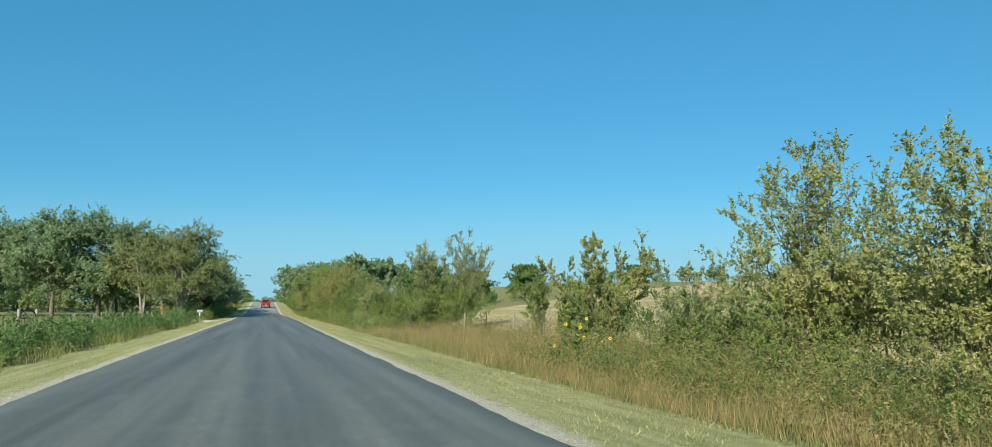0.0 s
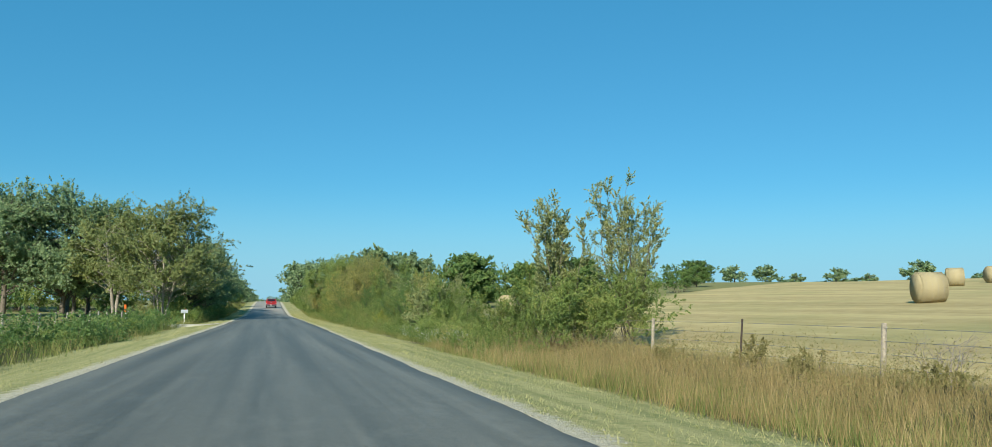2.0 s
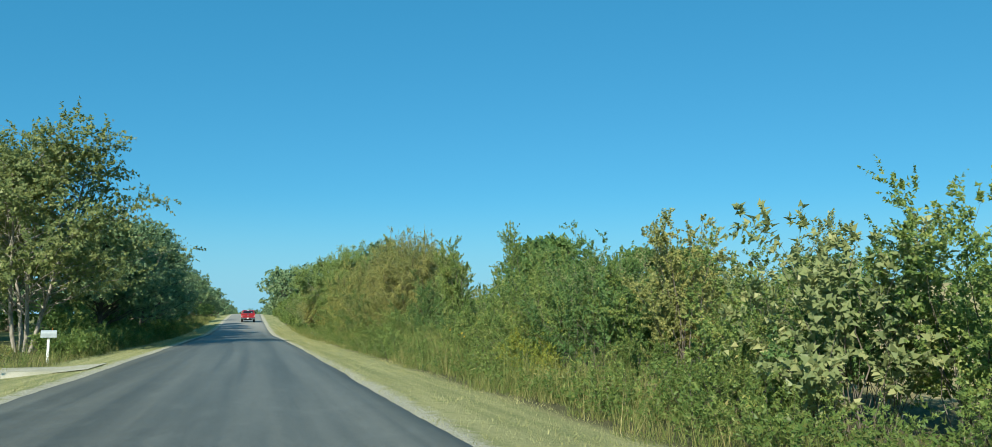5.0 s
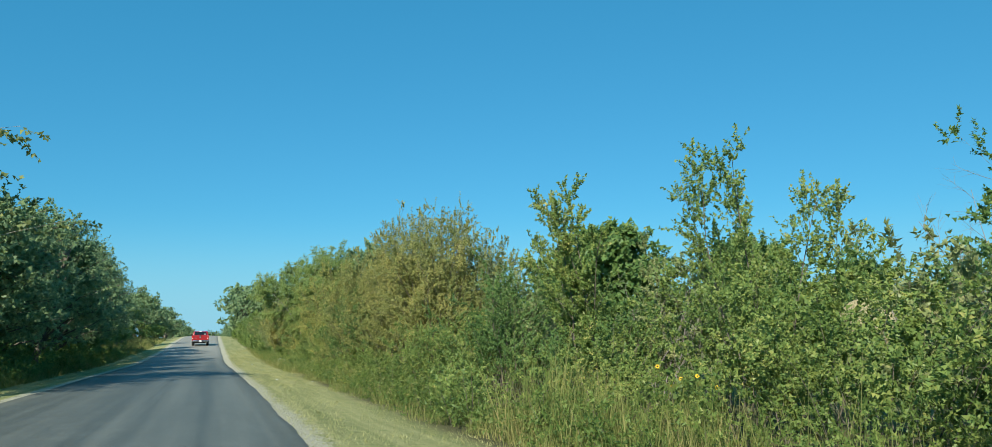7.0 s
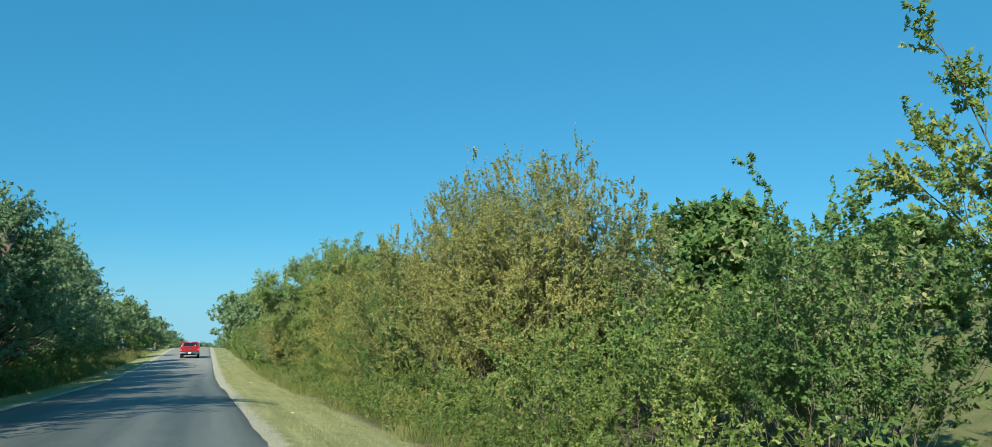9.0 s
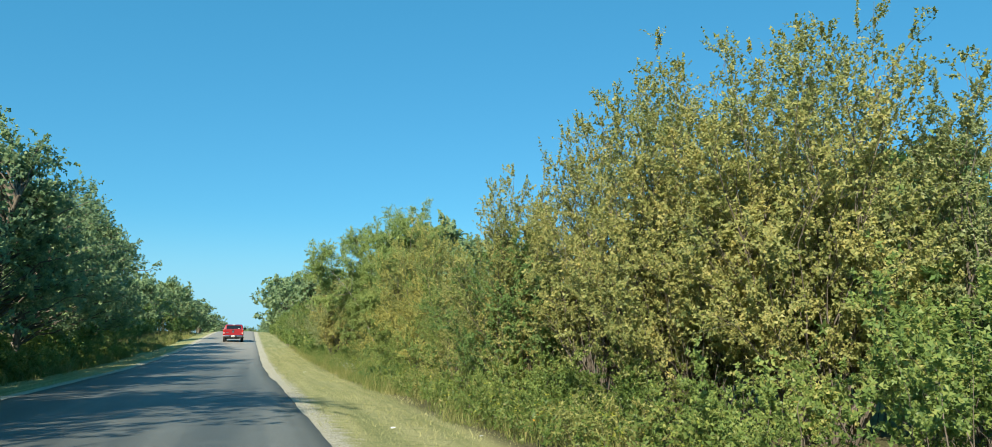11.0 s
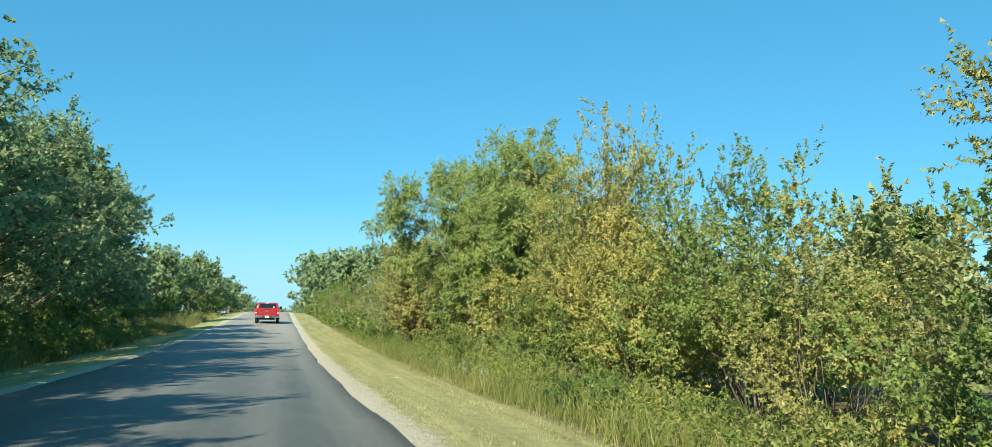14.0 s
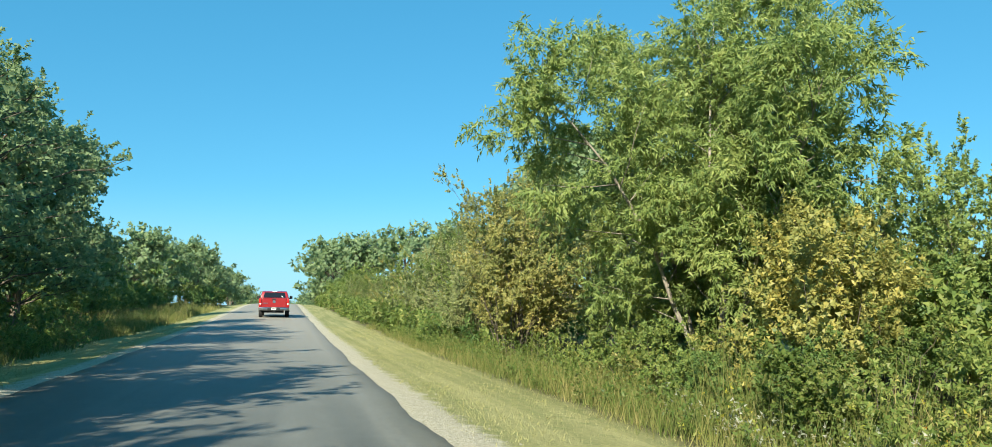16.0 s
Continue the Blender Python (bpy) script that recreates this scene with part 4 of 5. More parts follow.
for i in range(20):
    x = 21 + 2.4 * i + rr.uniform(-1, 1)
    y = 84 + x - 14 + rr.uniform(3, 16)
    copy_thing(backs[i % 3], pose(x, y, float(ground_z(x, y)), 0, 0, rr.uniform(0, 360)) @ Matrix.Scale(rr.uniform(0.45, 0.9), 4))
tiny = domed("distant_tree", 60.0, 330.0, 242, 4.6, 5.6, 26, 6, (9, 0.5, 0.8, 0.1), OAK, BARK, "distant green tree beyond the field", "tree", "distant trees", 0.06, 1, 0.12, 0.18, 0.0, 0.12)
for x, y, k in ((29.5, 116, 0.75), (33, 150, 0.8), (43.6, 134, 0.85), (74, 154, 0.7)):
    copy_thing(fieldtree, pose(x, y, float(ground_z(x, y)) - 0.1, 0, 0, rr.uniform(0, 360)) @ Matrix.Scale(k, 4))
for ang, d, k in ((32.0, 250, 1.0), (34.0, 252, 1.05), (36.0, 270, 0.7), (38.4, 262, 0.95), (40.4, 275, 0.7), (43.2, 230, 1.15), (45.0, 262, 0.8), (46.6, 268, 0.8), (48.2, 266, 0.85), (50, 262, 0.9), (53, 270, 0.8), (57, 260, 0.9), (29.5, 280, 0.7)):
    x, y = d * math.sin(radians(ang)), d * math.cos(radians(ang)) + 23
    copy_thing(tiny, pose(x, y, float(ground_z(x, y)) - 0.1, 0, 0, rr.uniform(0, 360)) @ Matrix.Diagonal((1.45 * k, 1.45 * k, 1.15 * k, 1)))
for i in range(34):
    ang = radians(14 + i * 1.1)
    d = 330 + rr.uniform(-25, 60)
    x, y = d * math.sin(ang), d * math.cos(ang)
    copy_thing(tiny, pose(x, y, float(ground_z(x, y)) - 0.3, 0, 0, rr.uniform(0, 360)) @ Matrix.Diagonal((1.6, 1.6, rr.uniform(0.4, 0.75), 1)))
for i in range(12):
    x, y = -14 + i * 2.6 + rr.uniform(-1, 1), 440 + rr.uniform(0, 30)
    copy_thing(big, pose(x, y, float(ground_z(x, y)) - 0.3, 0, 0, rr.uniform(0, 360)) @ Matrix.Scale(rr.uniform(0.4, 0.6), 4))

# ---------------------------------------------------------------- fences
def wood_post(mat, h, r):
    bm = tube_bm(r, r * 0.88, h, (0, 0, h / 2 - 0.2), sides=9)
    bmesh.ops.bevel(bm, geom=[e for e in bm.edges if all(v.co.z > h - 0.3 for v in e.verts)], offset=0.012, segments=1, affect="EDGES")
    for v in bm.verts:
        v.co.x += 0.02 * math.sin(v.co.z * 2)
    return bm


def fence(name, x, y0, y1, step, h, wires, label, pale, posts_only_every=1):
    top = thing(name, pose(x, y0, float(ground_z(x, y0))), label, "fence")
    count = int((y1 - y0) / step)
    shapes = []
    for k in range(2):
        me = bpy.data.meshes.new("post")
        bm = wood_post(None, h, 0.055) if k == 0 else box_bm((0.04, 0.035, h), (0, 0, h / 2 - 0.2), 0.006)
        bm.to_mesh(me)
        bm.free()
        me.materials.append((PALE_WOOD if pale else WOOD) if k == 0 else STEEL)
        shapes.append(me)
    tops = []
    for i in range(count + 1):
        y = y0 + i * step + rr.uniform(-0.25, 0.25)
        ob = new("post", shapes[0 if i % (2 if not pale else 1) == 0 else 1])
        ob.parent = top
        z = float(ground_z(x, y)) - float(ground_z(x, y0))
        ob.matrix_basis = pose(0, y - y0, z, rr.uniform(-3, 3), rr.uniform(-4, 4), rr.uniform(0, 90))
        tops.append((y - y0, z))
    for wz in wires:
        pts = np.array([[[0.05, yy, zz + wz] for yy, zz in tops]])
        v, f = tubes(pts, [0.006], [0.006], 4)
        put("wire", mesh_of("wire", v, f), WIRE, top)
    return top


fence("wire_fence", 11.2, 8.0, 74.0, 4.75, 1.35, (0.3, 0.55, 0.8, 1.05), "barbed wire fence on weathered wood and steel posts", False)
fence("wire_fence", -10.9, 44.6, 100.0, 2.9, 1.2, (0.15, 0.35, 0.55, 0.75, 0.95), "wire fence on pale bleached wood posts", True)
fence("wire_fence", -10.9, 8.0, 42.6, 3.2, 1.2, (0.3, 0.6, 0.95), "wire fence on pale bleached wood posts", True)


def iron_gate(x, y):
    top = thing("garden_gate", pose(x, y, float(ground_z(x, y)), 0, 0, 78), "black iron gate with an arched top between pale posts", "gate")
    for sx in (-0.85, 0.85):
        part("gate_post", box_bm((0.12, 0.12, 1.45), (sx, 0, 0.6), 0.015), PALE_WOOD, top)
    arc = np.array([[[0.78 * math.cos(a), 0, 0.95 + 0.32 * math.sin(a)] for a in np.linspace(math.pi, 0, 13)]])
    v, f = tubes(arc, [0.03], [0.03], 6)
    put("arch", mesh_of("arch", v, f), BLACK_IRON, top)
    for z in (0.15, 0.9):
        part("rail", box_bm((1.56, 0.035, 0.05), (0, 0, z), 0.006), BLACK_IRON, top)
    for i in range(11):
        part("bar", tube_bm(0.012, 0.012, 0.95, (-0.7 + i * 0.14, 0, 0.6), sides=6), BLACK_IRON, top)


iron_gate(-10.9, 43.6)


def mailbox(x, y):
    top = thing("mailbox", pose(x, y, float(ground_z(x, y)), 0, 0, 8), "pale metal mailbox with a domed top on a white post", "mailbox")
    part("post", box_bm((0.09, 0.09, 1.1), (0, 0, 0.45), 0.01), WHITE, top)
    bm = bmesh.new()
    prof = [(-0.13, 0.0), (0.13, 0.0)] + [(0.13 * math.cos(a), 0.16 + 0.13 * math.sin(a)) for a in np.linspace(0, math.pi, 11)]
    ends = [[bm.verts.new((0.56 * (k - 0.5), px, 1.0 + pz)) for px, pz in prof] for k in (0, 1)]
    m = len(prof)
    for i in range(m):
        bm.faces.new((ends[0][i], ends[0][(i + 1) % m], ends[1][(i + 1) % m], ends[1][i]))
    bm.faces.new(ends[0][::-1])
    bm.faces.new(ends[1])
    bmesh.ops.recalc_face_normals(bm, faces=bm.faces)
    body = part("box", bm, GALV, top)
    part("flag", box_bm((0.02, 0.02, 0.22), (0.1, 0.15, 1.25), 0.004), ORANGE, top, "small red flag")


mailbox(-6.9, 96.0)


def marker_post(x, y):
    top = thing("marker_post", pose(x, y, float(ground_z(x, y)), 2, -5, 0), "white utility marker post with an orange top", "post")
    part("post", tube_bm(0.06, 0.06, 1.15, (0, 0, 0.45), sides=14), WHITE, top, smooth=False)
    part("cap", tube_bm(0.075, 0.07, 0.5, (0, 0, 1.26), sides=14), ORANGE, top, "bright orange cap")


marker_post(-9.3, 83.0)

# gravel driveway over the ditch
xs2, ys2 = np.linspace(-13.5, -3.6, 24), np.linspace(85.2, 88.8, 9)
v, f = sheet(xs2, ys2, lambda x, y: np.where(x > -4.6, ground_z(x, y), np.maximum(ground_z(x, y), rise(y) - 0.1)) + 0.025 - 0.35 * (np.abs(y - 87) > 1.7) * (x < -4.8))
tagged(put("driveway", mesh_of("driveway", v, f), GRAVEL), "pale gravel driveway crossing the ditch", "driveway", kind="structure")
xs3, ys3 = np.linspace(-60, -11.5, 60), np.linspace(40.4, 42.2, 6)
v, f = sheet(xs3, ys3, lambda x, y: ground_z(x, y) + 0.09)
tagged(put("farm_track", mesh_of("farm_track", v, f), GRAVEL), "pale gravel track across the pasture", "track", kind="structure")

# ---------------------------------------------------------------- hay bales


def bale(x, y, spin):
    top = thing("hay_bale", pose(x, y, float(ground_z(x, y)) - 0.03, 0, 0, spin) @ Matrix.Scale(1.12, 4), "large round straw-coloured hay bale on the stubble", "hay bale", "hay bales in the field")
    bm = bmesh.new()
    bmesh.ops.create_cone(bm, cap_ends=True, segments=40, radius1=0.78, radius2=0.78, depth=1.3)
    bmesh.ops.transform(bm, matrix=Matrix.Translation((0, 0, 0.75)) @ Matrix.Rotation(radians(90), 4, "Y"), verts=bm.verts)
    bmesh.ops.bevel(bm, geom=[e for e in bm.edges if abs(abs(e.verts[0].co.x) - 0.65) < 0.01 and abs(e.verts[0].co.x - e.verts[1].co.x) < 0.01], offset=0.08, segments=3, affect="EDGES")
    for w in bm.verts:
        w.co.z = max(0.0, w.co.z + 0.015 * math.sin(17 * w.co.y) * math.sin(9 * w.co.x))
    part("straw", bm, HAY, top, smooth=True)
    for k in (-0.4, -0.13, 0.13, 0.4):
        ring = np.array([[[k, 0.785 * math.cos(a), 0.75 + 0.785 * math.sin(a)] for a in np.linspace(0, 2 * math.pi, 33)]])
        v, f = tubes(ring, [0.006], [0.006], 4)
        put("twine", mesh_of("twine", v, f), PALE_WOOD, top)


bale(35.0, 60.0, -22)
bale(22.6, 100.0, 40)
bale(61.0, 84.0, -40)
bale(70.0, 88.0, -10)

# ---------------------------------------------------------------- sunflowers
def sunflower(x, y, h, seed, big=1.0):
    r = random.Random(seed)
    top = thing("wild_sunflower", pose(x, y, float(ground_z(x, y)), 0, 0, r.uniform(0, 360)), "wild sunflower with yellow heads among the weeds", "flower", "wild sunflowers")
    line = sweep(np.array([[0, 0, -0.05]]), np.array([[0.1, 0, 1.0]]), np.array([h]), 6, 0.06, 0.05, np.random.default_rng(seed))
    v, f = tubes(line, [0.012], [0.006], 5)
    put("stem", mesh_of("stem", v, f), WEED, top)
    side_lines = sweep(*spawn(line, 7, 0.15, 0.95, 60, np.random.default_rng(seed + 1))[:2], np.full(7, 0.25), 4, 0.1, 0.05, np.random.default_rng(seed + 2))
    v, f = leaf_mesh(side_lines, 6, 0.13, 0.6, 0.2, np.random.default_rng(seed + 3))
    tagged(put("leafage", mesh_of("leafage", v, f), WEED, top), kind="stuff")
    face = pose(*line[0, -1], 62, 0, -math.degrees(top.matrix_world.to_euler().z) - 25 + r.uniform(-25, 25)) @ Matrix.Scale(big, 4)
    bm = bmesh.new()
    for k in range(16):
        a = k * math.pi / 8
        pts = [(0.01, -0.2), (0.022, -0.22), (0.034, 0), (0.022, 0.22), (0.01, 0.2)]
        bm.faces.new([bm.verts.new(face @ Vector((q * math.cos(a + s), q * math.sin(a + s), 0.006 * (k % 2)))) for q, s in pts])
    head = part("head", bm, PETAL, top, "ring of yellow petals")
    bm = bmesh.new()
    bmesh.ops.create_uvsphere(bm, u_segments=10, v_segments=6, radius=0.012)
    bmesh.ops.transform(bm, matrix=face @ Matrix.Diagonal((1, 1, 0.5, 1)), verts=bm.verts)
    part("centre", bm, FLOWER_EYE, head, "dark brown centre")


for i in range(8):
    sunflower(7.2 + rr.uniform(-0.3, 0.9), 18.2 + rr.uniform(-1.2, 1.4), rr.uniform(0.7, 1.4), 300 + i, 1.5)
for i in range(5):
    sunflower(7.3 + rr.uniform(0, 0.5), 87.8 + rr.uniform(-0.7, 0.7), rr.uniform(1.05, 1.4), 330 + i)

# ---------------------------------------------------------------- grasses


def blades(name, count, x0, x1, y0, y1, h0, h1, width, mat, label, seed, lean=0.35, clump=0.0, thin=None):
    r = np.random.default_rng(seed)
    x, y = x0 + (x1 - x0) * r.random(count), y0 + (y1 - y0) * r.random(count)
    if clump:
        kx = r.integers(0, max(1, count // 14), count)
        cx, cy = x0 + (x1 - x0) * r.random(count), y0 + (y1 - y0) * r.random(count)
        x, y = cx[kx] + r.normal(0, clump, count), cy[kx] + r.normal(0, clump, count)
    if thin is not None:
        keep = thin(x, y, r)
        x, y = x[keep], y[keep]
    m = len(x)
    base = np.stack([x, y, ground_z(x, y) - 0.01], -1)
    h = (h0 + (h1 - h0) * r.random(m) ** 1.5)[:, None]
    h *= (0.85 + 0.3 * np.sin(1.1 * x + 0.7 * y) * np.sin(0.83 * y - 0.9 * x + 1) + 0.3 * np.sin(2.9 * x - 1.7 * y) * np.sin(2.1 * y + 1.3 * x))[:, None]
    a = r.random(m) * 2 * np.pi
    sd = np.stack([np.cos(a), np.sin(a), 0 * a], -1) * width * (0.6 + 0.8 * r.random(m))[:, None]
    b2 = r.random(m) * 2 * np.pi
    ln = np.stack([np.cos(b2), np.sin(b2), 0 * b2], -1) * lean * (0.3 + r.random(m))[:, None] * h
    upv = np.array([0, 0, 1.0])
    v = np.stack([base - sd, base + sd, base + ln + upv * h * 0.97], 1).reshape(-1, 3)
    me = mesh_of(name, v, np.arange(len(v)).reshape(-1, 3))
    return tagged(put(name, me, mat), label, "grass", kind="stuff")


blades("mown_grass", 65000, 3.05, 6.0, -4, 175, 0.025, 0.08, 0.007, MOWN, "short mown yellow green verge grass", 401, 0.9)
blades("mown_grass", 30000, -6.3, -3.5, 12, 190, 0.025, 0.08, 0.007, MOWN, "short mown yellow green verge grass", 402, 0.9)
blades("dry_grass", 90000, 5.7, 11.5, -4, 54, 0.2, 0.7, 0.0045, DRYGRASS, "tall reddish tan dry grass before the fence", 403, 0.35, 0.18)
blades("tall_grass", 40000, 5.5, 8.5, -4, 54, 0.12, 0.5, 0.005, TALLGRASS, "tall green and straw-coloured grass", 404, 0.4, 0.15)
blades("tall_grass", 60000, 5.5, 8.2, 50, 178, 0.15, 0.6, 0.006, TALLGRASS, "tall green and straw-coloured grass at the hedge", 405, 0.45, 0.2, lambda x, y, r: x > 5.75 + 0.3 * np.sin(0.7 * y) + 0.25 * np.sin(2.3 * y + 1) + 0.25 * r.random(len(x)))
blades("tall_grass", 22000, -10.5, -6.0, 12, 100, 0.2, 0.75, 0.008, TALLGRASS, "tall green and straw-coloured grass in the ditch", 406, 0.4, 0.25)
blades("tall_grass", 14000, -10.5, -5.6, 168, 226, 0.3, 1.0, 0.012, TALLGRASS, "tall pale grass beside the far road", 412, 0.4, 0.25)
blades("tall_grass", 26000, -8.5, -5.9, 100, 200, 0.2, 0.9, 0.008, TALLGRASS, "tall pale grass below the trees", 407, 0.4, 0.2)


def forbs(name, count, x0, x1, y0, y1, h, mat, label, seed, leaf=0.07, slim=0.45):
    """Weeds: single stems with narrow leaves, too many to count."""
    r = np.random.default_rng(seed)
    x, y = x0 + (x1 - x0) * r.random(count), y0 + (y1 - y0) * r.random(count)
    base = np.stack([x, y, ground_z(x, y) - 0.02], -1)
    way = unit(r.normal(size=(count, 3)) * 0.3 + [0, 0, 1])
    lines = sweep(base, way, h * (0.5 + 0.8 * r.random(count)), 5, 0.12, 0.05, r)
    st, wy, f = spawn(lines, 5, 0.25, 1.0, 45, r)
    tw = sweep(st, wy, 0.3 * h * (0.5 + 0.7 * r.random(len(st))), 3, 0.1, 0.1, r)
    lv, lf = leaf_mesh(tw, 6, leaf * 1.1, slim, 0.1, r, tri=True)
    ob = put(name, mesh_of(name, lv, lf), mat)
    return tagged(ob, label, "weeds", kind="stuff")


blades("tall_grass", 16000, 5.8, 7.4, 122, 166, 0.2, 0.75, 0.007, TALLGRASS, "tall yellow green grass before the hedge", 411, 0.45, 0.2)
forbs("weeds", 500, 6.4, 9.0, 3, 22, 0.7, WEED, "knee-high green weeds before the fence", 420, 0.045)
forbs("weeds", 1500, 6.8, 9.6, 3, 26, 1.1, BROWNWEED, "waist-high drying olive weeds before the fence", 428, 0.04)
forbs("weeds", 900, 6.6, 9.4, 4, 17, 0.95, WEED, "waist-high green weeds before the fence", 429, 0.042)
forbs("weeds", 1100, 7.4, 11.4, 22, 52, 0.9, BROWNWEED, "brown seeding brush along the fence", 430, 0.04, 0.3)
forbs("weeds", 900, 5.9, 8.6, 2, 24, 0.55, BROWNWEED, "drying olive brown weeds before the fence", 427, 0.045)
forbs("weeds", 160, 6.2, 7.8, 106, 141, 0.7, FLARE, "yellow green weeds along the hedge", 431, 0.055)
forbs("weeds", 2600, 5.9, 8.0, 46, 175, 0.6, WEED, "knee-high green weeds along the hedge", 421)
forbs("weeds", 900, 7.5, 12.0, 18, 50, 0.75, DRYGRASS, "brown seeding weeds in the dry grass", 422, 0.035, 0.25)
forbs("weeds", 350, -9.6, -6.4, 14, 100, 0.7, WEED, "knee-high green weeds in the ditch", 423)
forbs("weeds", 500, -8.0, -6.2, 98, 190, 0.8, WEED, "knee-high weeds in the trees' shade", 424)

blades("seeding_grass", 2600, 6.5, 7.7, 83, 92, 0.8, 1.7, 0.007, TALLGRASS, "tall pale seeding grass among the weeds", 408, 0.3, 0.2)
blades("seeding_grass", 1500, 6.6, 7.6, 72, 79, 0.7, 1.4, 0.007, TALLGRASS, "tall pale seeding grass among the weeds", 409, 0.3, 0.2)
blades("seeding_grass", 1500, 6.8, 7.8, 133, 141, 0.7, 1.5, 0.007, TALLGRASS, "tall pale seeding grass among the weeds", 410, 0.3, 0.2)
FROST = leaf_material("whitish_flower", [(0.0, (0.2, 0.24, 0.14)), (1.0, (0.5, 0.5, 0.42))], 0.3)
forbs("flowering_weeds", 70, 6.3, 7.2, 52, 64, 0.6, FROST, "weeds with small whitish flowers", 425, 0.05)
forbs("flowering_weeds", 60, 6.2, 6.9, 133, 141, 0.5, FROST, "weeds with small whitish flowers", 426, 0.05)

# loose stones along the asphalt's edges
r = np.random.default_rng(60)
m = 5200
y = r.random(m) * 165 - 2
x = np.where(r.random(m) < 0.6, 1, -1) * (3.06 + np.abs(r.normal(0.05, 0.22, m))) + middle(y)
base = np.stack([x, y, ground_z(x, y)], -1)
size = (0.008 + 0.02 * r.random(m) ** 3)[:, None]
corner = np.array([[1, 0, 0], [-0.5, 0.87, 0], [-0.5, -0.87, 0], [0, 0, 0.9]])
v = (base[:, None] + corner[None] * size[:, None] * (0.7 + 0.6 * r.random((m, 4, 1)))).reshape(-1, 3)
i = np.arange(m) * 4
f = np.concatenate([np.stack([i + a, i + b2, i + 3], -1) for a, b2 in ((0, 1), (1, 2), (2, 0))])
tagged(put("loose_gravel", mesh_of("loose_gravel", v, f), GRAVEL), "loose pale stones along the asphalt edge", "gravel", kind="stuff")

# ---------------------------------------------------------------- litter on the verge
def litter(x, y, size, spin):
    bm = bmesh.new()
    bmesh.ops.create_grid(bm, x_segments=4, y_segments=3, size=size)
    for w in bm.verts:
        w.co.z = 0.02 + 0.3 * size * math.sin(40 * w.co.x + spin) * math.cos(31 * w.co.y)
    geom = bmesh.ops.extrude_face_region(bm, geom=bm.faces[:])
    bmesh.ops.translate(bm, vec=(0, 0, 0.004), verts=[e for e in geom["geom"] if isinstance(e, bmesh.types.BMVert)])
    me = bpy.data.meshes.new("litter")
    bm.to_mesh(me)
    bm.free()
    ob = put("litter", me, PAPER)
    ob.matrix_world = pose(x, y, float(ground_z(x, y)) + 0.01, 0, 0, spin * 40)
    tagged(ob, "crumpled scrap of white litter on the verge", "litter", "litter on the verge")


bush(6.6, 127.6, 0.75, 1.3, 134, DARK, "low dark green mound at the verge's edge", leaf=0.05, dense=3.0)
litter(4.2, 111.6, 0.035, 1)
litter(5.5, 111.0, 0.03, 2)
litter(4.3, 135.0, 0.045, 3)
litter(5.4, 17.5, 0.05, 4)

# ---------------------------------------------------------------- red pickup truck


def extrude_profile(prof, half, bevel=0.03, inset=None):
    """A body from a side profile of (y, z), from side to side; inset(z) narrows it."""
    bm = bmesh.new()
    ends = [[bm.verts.new((s * (half - (inset(z) if inset else 0)), y, z)) for y, z in prof] for s in (-1, 1)]
    m = len(prof)
    for i in range(m):
        bm.faces.new((ends[0][i], ends[0][(i + 1) % m], ends[1][(i + 1) % m], ends[1][i]))
    bm.faces.new(ends[0][::-1])
    bm.faces.new(ends[1])
    bmesh.ops.recalc_face_normals(bm, faces=bm.faces)
    if bevel:
        bmesh.ops.bevel(bm, geom=bm.edges[:], offset=bevel, segments=2, affect="EDGES", profile=0.6)
    return bm


def arch(yc, r, z0, n=7):
    return [(yc + r * math.cos(a), z0 + r * math.sin(a)) for a in np.linspace(math.pi, 0, n)]


TAN = plain_material("silvery_tan_paint", (0.42, 0.38, 0.32), 0.35, 0.3, vary=0.05)


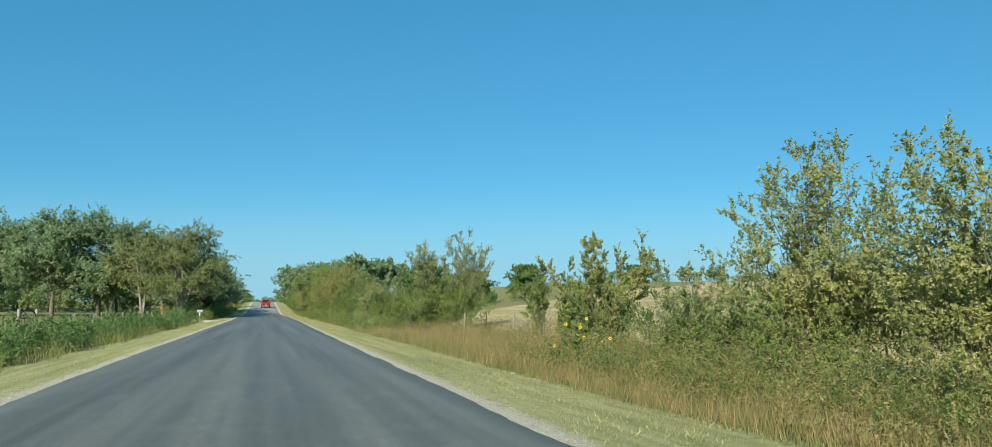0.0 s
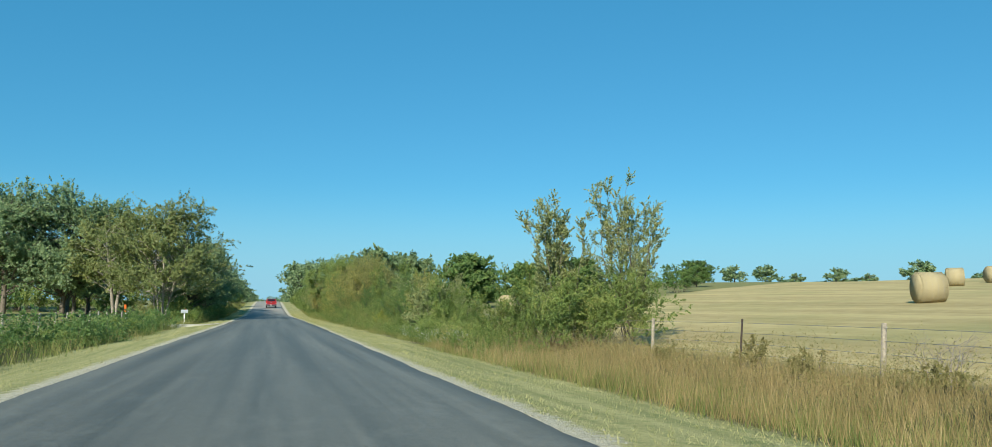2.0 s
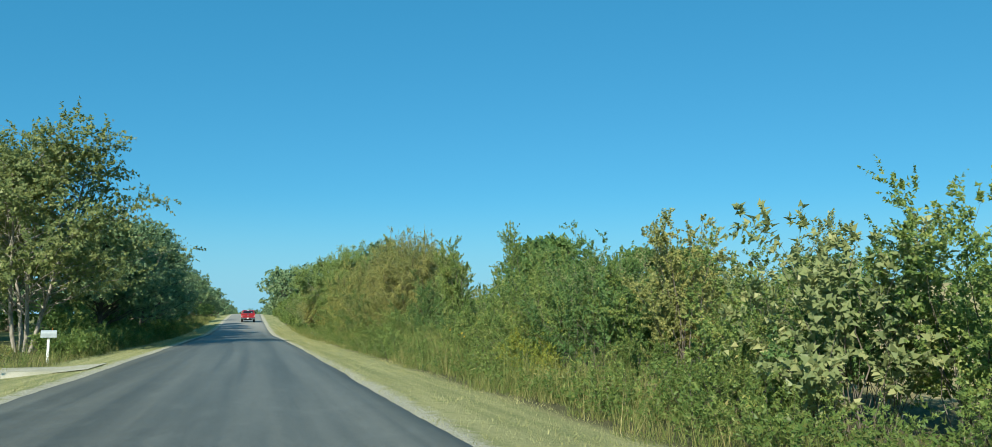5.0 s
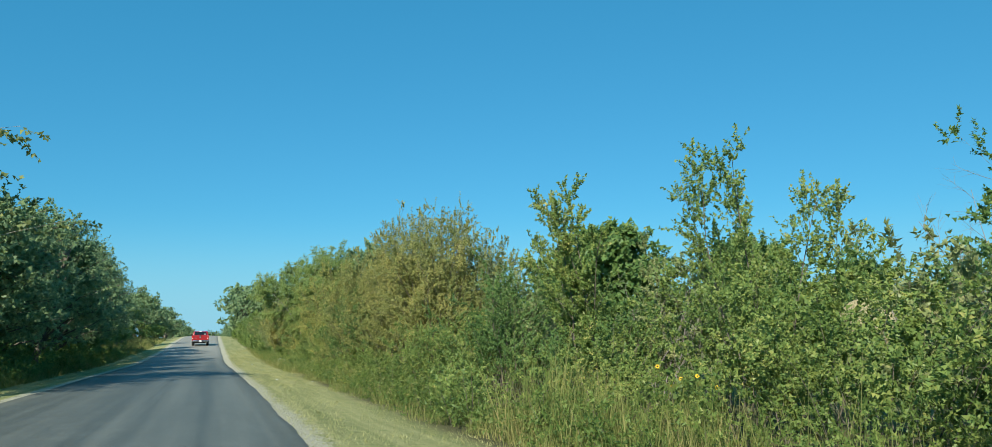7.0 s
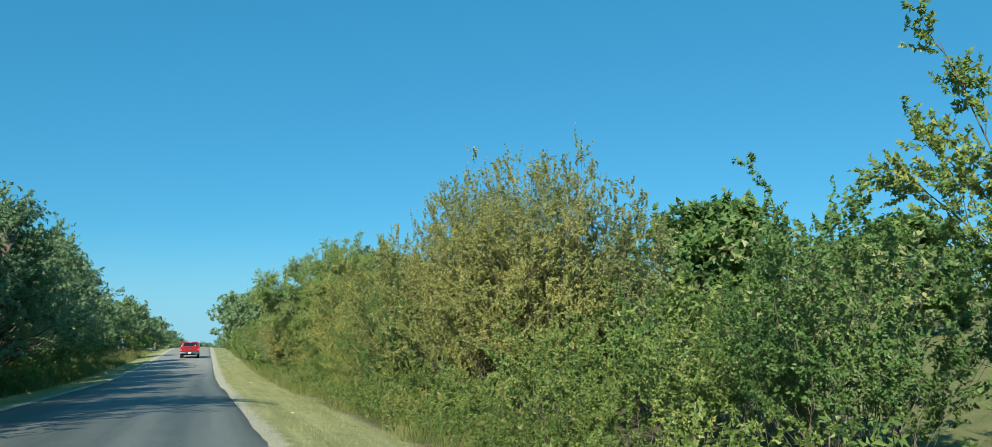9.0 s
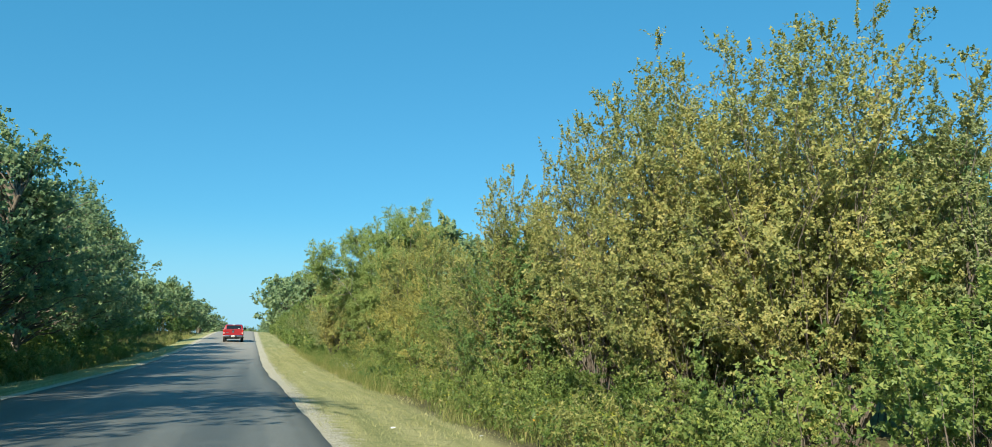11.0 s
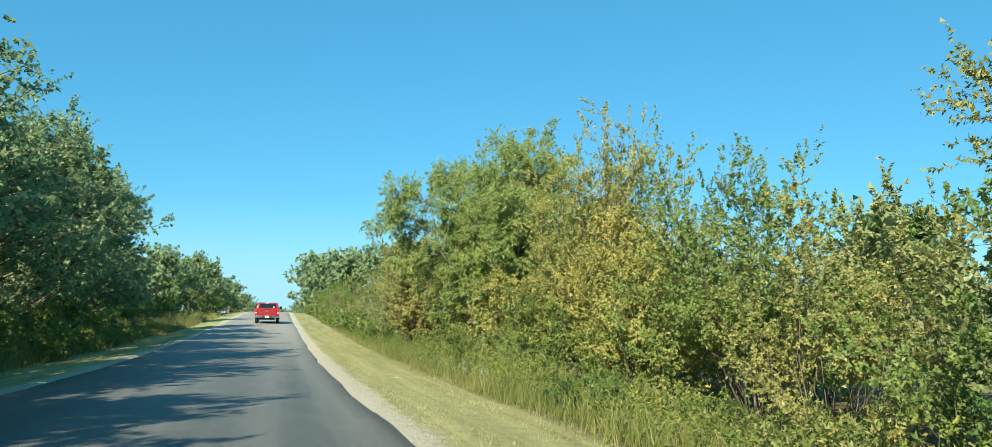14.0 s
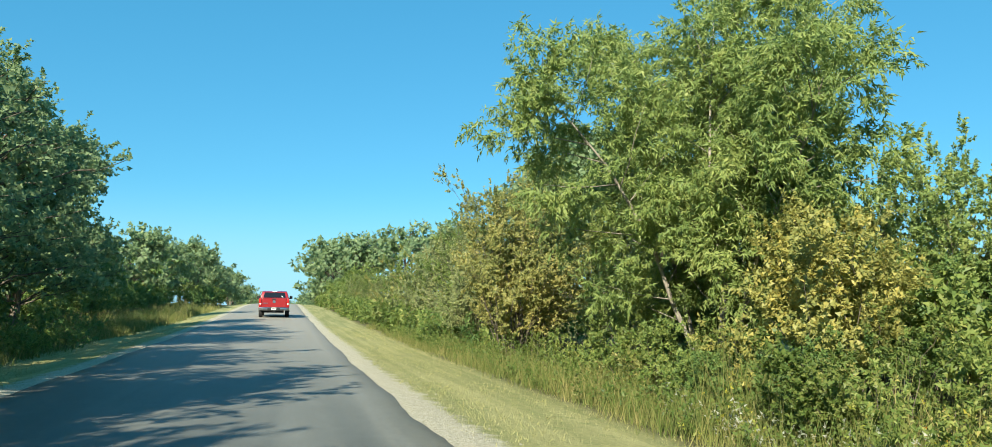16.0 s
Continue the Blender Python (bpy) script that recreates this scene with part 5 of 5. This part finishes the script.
def pickup(x, y):
    top = thing("pickup_truck", pose(x, y, float(ground_z(x, y)) + 0.045, math.degrees(0.016), 0, 0), "red four-door pickup truck with a chrome rear bumper", "truck")
    # lower body with wheel arches, seen from the side
    prof = [(0.06, 0.62)] + arch(1.25, 0.48, 0.55) + [(1.8, 0.5), (4.35, 0.5)] + arch(4.9, 0.48, 0.55) + [(5.45, 0.5), (5.8, 0.55), (5.85, 0.95), (5.75, 1.12), (4.35, 1.18), (4.2, 1.26), (2.05, 1.26), (0.06, 1.26)]
    body = part("body", extrude_profile(prof, 0.99, 0.035), RED, top, smooth=True)
    cab = [(2.02, 1.24), (2.18, 1.74), (2.48, 1.81), (3.5, 1.81), (3.75, 1.76), (4.5, 1.2)]
    part("cab", extrude_profile(cab, 0.97, 0.05, lambda z: 0.17 * (z - 1.25) / 0.6), RED, top, smooth=True)
    part("bed_floor", box_bm((1.62, 1.85, 0.03), (0, 1.02, 1.275), 0.004), BLACK, top, "black bed liner")
    for s in (-1, 1):
        part("bed_rail", box_bm((0.12, 1.9, 0.06), (s * 0.92, 1.02, 1.28), 0.02), RED, top)
    gate = part("tailgate", box_bm((1.56, 0.06, 0.6), (0, 0.045, 0.99), 0.025), RED, top)
    part("gate_cap", box_bm((1.58, 0.09, 0.05), (0, 0.05, 1.3), 0.015), RED, gate)
    part("badge", tube_bm(0.1, 0.1, 0.02, (0, 0.01, 1.08), "Y", 20), CHROME, gate, "plain oval badge")
    part("gate_handle", box_bm((0.26, 0.03, 0.1), (0, 0.008, 1.24), 0.012), BLACK, gate)
    part("name_bar", box_bm((0.3, 0.012, 0.05), (-0.55, 0.012, 0.98), 0.004), CHROME, gate, "small chrome name bar")
    bumper = part("rear_bumper", box_bm((1.96, 0.22, 0.2), (0, -0.02, 0.6), 0.05), CHROME, top, "chrome rear bumper", True)
    plate = part("number_plate", box_bm((0.31, 0.015, 0.155), (0, -0.148, 0.61), 0.004), WHITE, bumper)
    part("plate_bar", box_bm((0.22, 0.008, 0.05), (0, -0.158, 0.61)), BLACK, plate, "dark bar")
    part("step_pad", box_bm((1.5, 0.14, 0.02), (0, -0.02, 0.706), 0.006), BLACK, bumper)
    part("bumper_recess", box_bm((0.8, 0.02, 0.13), (0, -0.131, 0.6), 0.006), BLACK, bumper, "black bumper centre")
    part("hitch", box_bm((0.14, 0.3, 0.08), (0, 0.05, 0.44), 0.01), BLACK, top)
    part("tailpipe", tube_bm(0.045, 0.045, 0.5, (0.62, 0.2, 0.42), "Y", 12), STEEL, top)
    part("underbody", box_bm((1.3, 4.9, 0.22), (0, 2.95, 0.45), 0.03), BLACK, top)
    for s in (-1, 1):
        lamp = part("tail_lamp", box_bm((0.15, 0.12, 0.5), (s * 0.905, 0.05, 1.02), 0.03), LAMP, top, "red and white tail lamp")
        part("reversing_lens", box_bm((0.1, 0.02, 0.09), (s * 0.885, -0.012, 0.93), 0.008), WHITE, lamp)
        mirror = part("door_mirror", box_bm((0.2, 0.1, 0.22), (s * 1.12, 3.95, 1.38), 0.035), BLACK, top)
        part("mirror_arm", box_bm((0.16, 0.05, 0.06), (s * 0.98, 3.98, 1.32), 0.01), BLACK, mirror)
        part("rocker_panel", box_bm((0.03, 2.5, 0.2), (s * 0.985, 3.08, 0.6), 0.01), TAN, top, "silvery tan lower side panel")
        part("quarter_panel", box_bm((0.03, 0.6, 0.2), (s * 0.985, 0.42, 0.66), 0.01), TAN, top, "silvery tan lower side panel")
        part("running_board", box_bm((0.16, 2.1, 0.05), (s * 0.97, 3.1, 0.42), 0.015), BLACK, top)
        for k, (y0, y1, t0, t1) in enumerate(((2.25, 3.05, 2.34, 3.05), (3.13, 4.2, 3.13, 3.68))):
            bm = bmesh.new()
            q = [(y0, 1.33), (y1, 1.33), (t1, 1.71), (t0, 1.71)]
            f = bm.faces.new([bm.verts.new((s * (0.978 - 0.283 * (z - 1.25)), yy, z)) for yy, z in q])
            g2 = bmesh.ops.extrude_face_region(bm, geom=[f])
            bmesh.ops.translate(bm, vec=(s * 0.012, 0, 0), verts=[e for e in g2["geom"] if isinstance(e, bmesh.types.BMVert)])
            bmesh.ops.recalc_face_normals(bm, faces=bm.faces)
            part("side_window", bm, GLASS, top, "dark tinted side window")
            part("door_handle", box_bm((0.03, 0.2, 0.04), (s * 1.0, y0 + 0.15, 1.17), 0.01), RED, top)
        for yc in (1.25, 4.9):
            wheel = part("wheel", tube_bm(0.24, 0.22, 0.2, (s * 0.88, yc, 0.385), "X", 24), CHROME, top, "bright alloy wheel")
            bm = bmesh.new()
            a = [(0.25, -0.13), (0.36, -0.13), (0.39, -0.09), (0.39, 0.09), (0.36, 0.13), (0.25, 0.13)]
            seg = 32
            rings = [[bm.verts.new((s * 0.86 + w, yc + rad * math.cos(t * 2 * math.pi / seg), 0.385 + rad * math.sin(t * 2 * math.pi / seg))) for rad, w in a] for t in range(seg)]
            for t in range(seg):
                for i in range(6):
                    bm.faces.new((rings[t][i], rings[t][(i + 1) % 6], rings[(t + 1) % seg][(i + 1) % 6], rings[(t + 1) % seg][i]))
            bmesh.ops.recalc_face_normals(bm, faces=bm.faces)
            part("tyre", bm, RUBBER, wheel, "black rubber tyre")
    # rear window, third lamp, windscreen
    bm = bmesh.new()
    q = [(-0.74, 1.36), (0.74, 1.36), (0.66, 1.71), (-0.66, 1.71)]
    f = bm.faces.new([bm.verts.new((xx, 1.995 + 0.32 * (z - 1.24), z)) for xx, z in q])
    g2 = bmesh.ops.extrude_face_region(bm, geom=[f])
    bmesh.ops.translate(bm, vec=(0, -0.012, 0), verts=[e for e in g2["geom"] if isinstance(e, bmesh.types.BMVert)])
    bmesh.ops.recalc_face_normals(bm, faces=bm.faces)
    part("rear_window", bm, GLASS, top, "dark tinted rear window")
    part("window_sticker", box_bm((0.1, 0.006, 0.08), (0.52, 2.02, 1.42), 0.002), WHITE, top, "small white window sticker")
    part("roof_lamp", box_bm((0.3, 0.04, 0.05), (0, 2.165, 1.765), 0.01), WHITE, top, "pale high brake lamp")
    return top


pickup(0.3, 186.0)
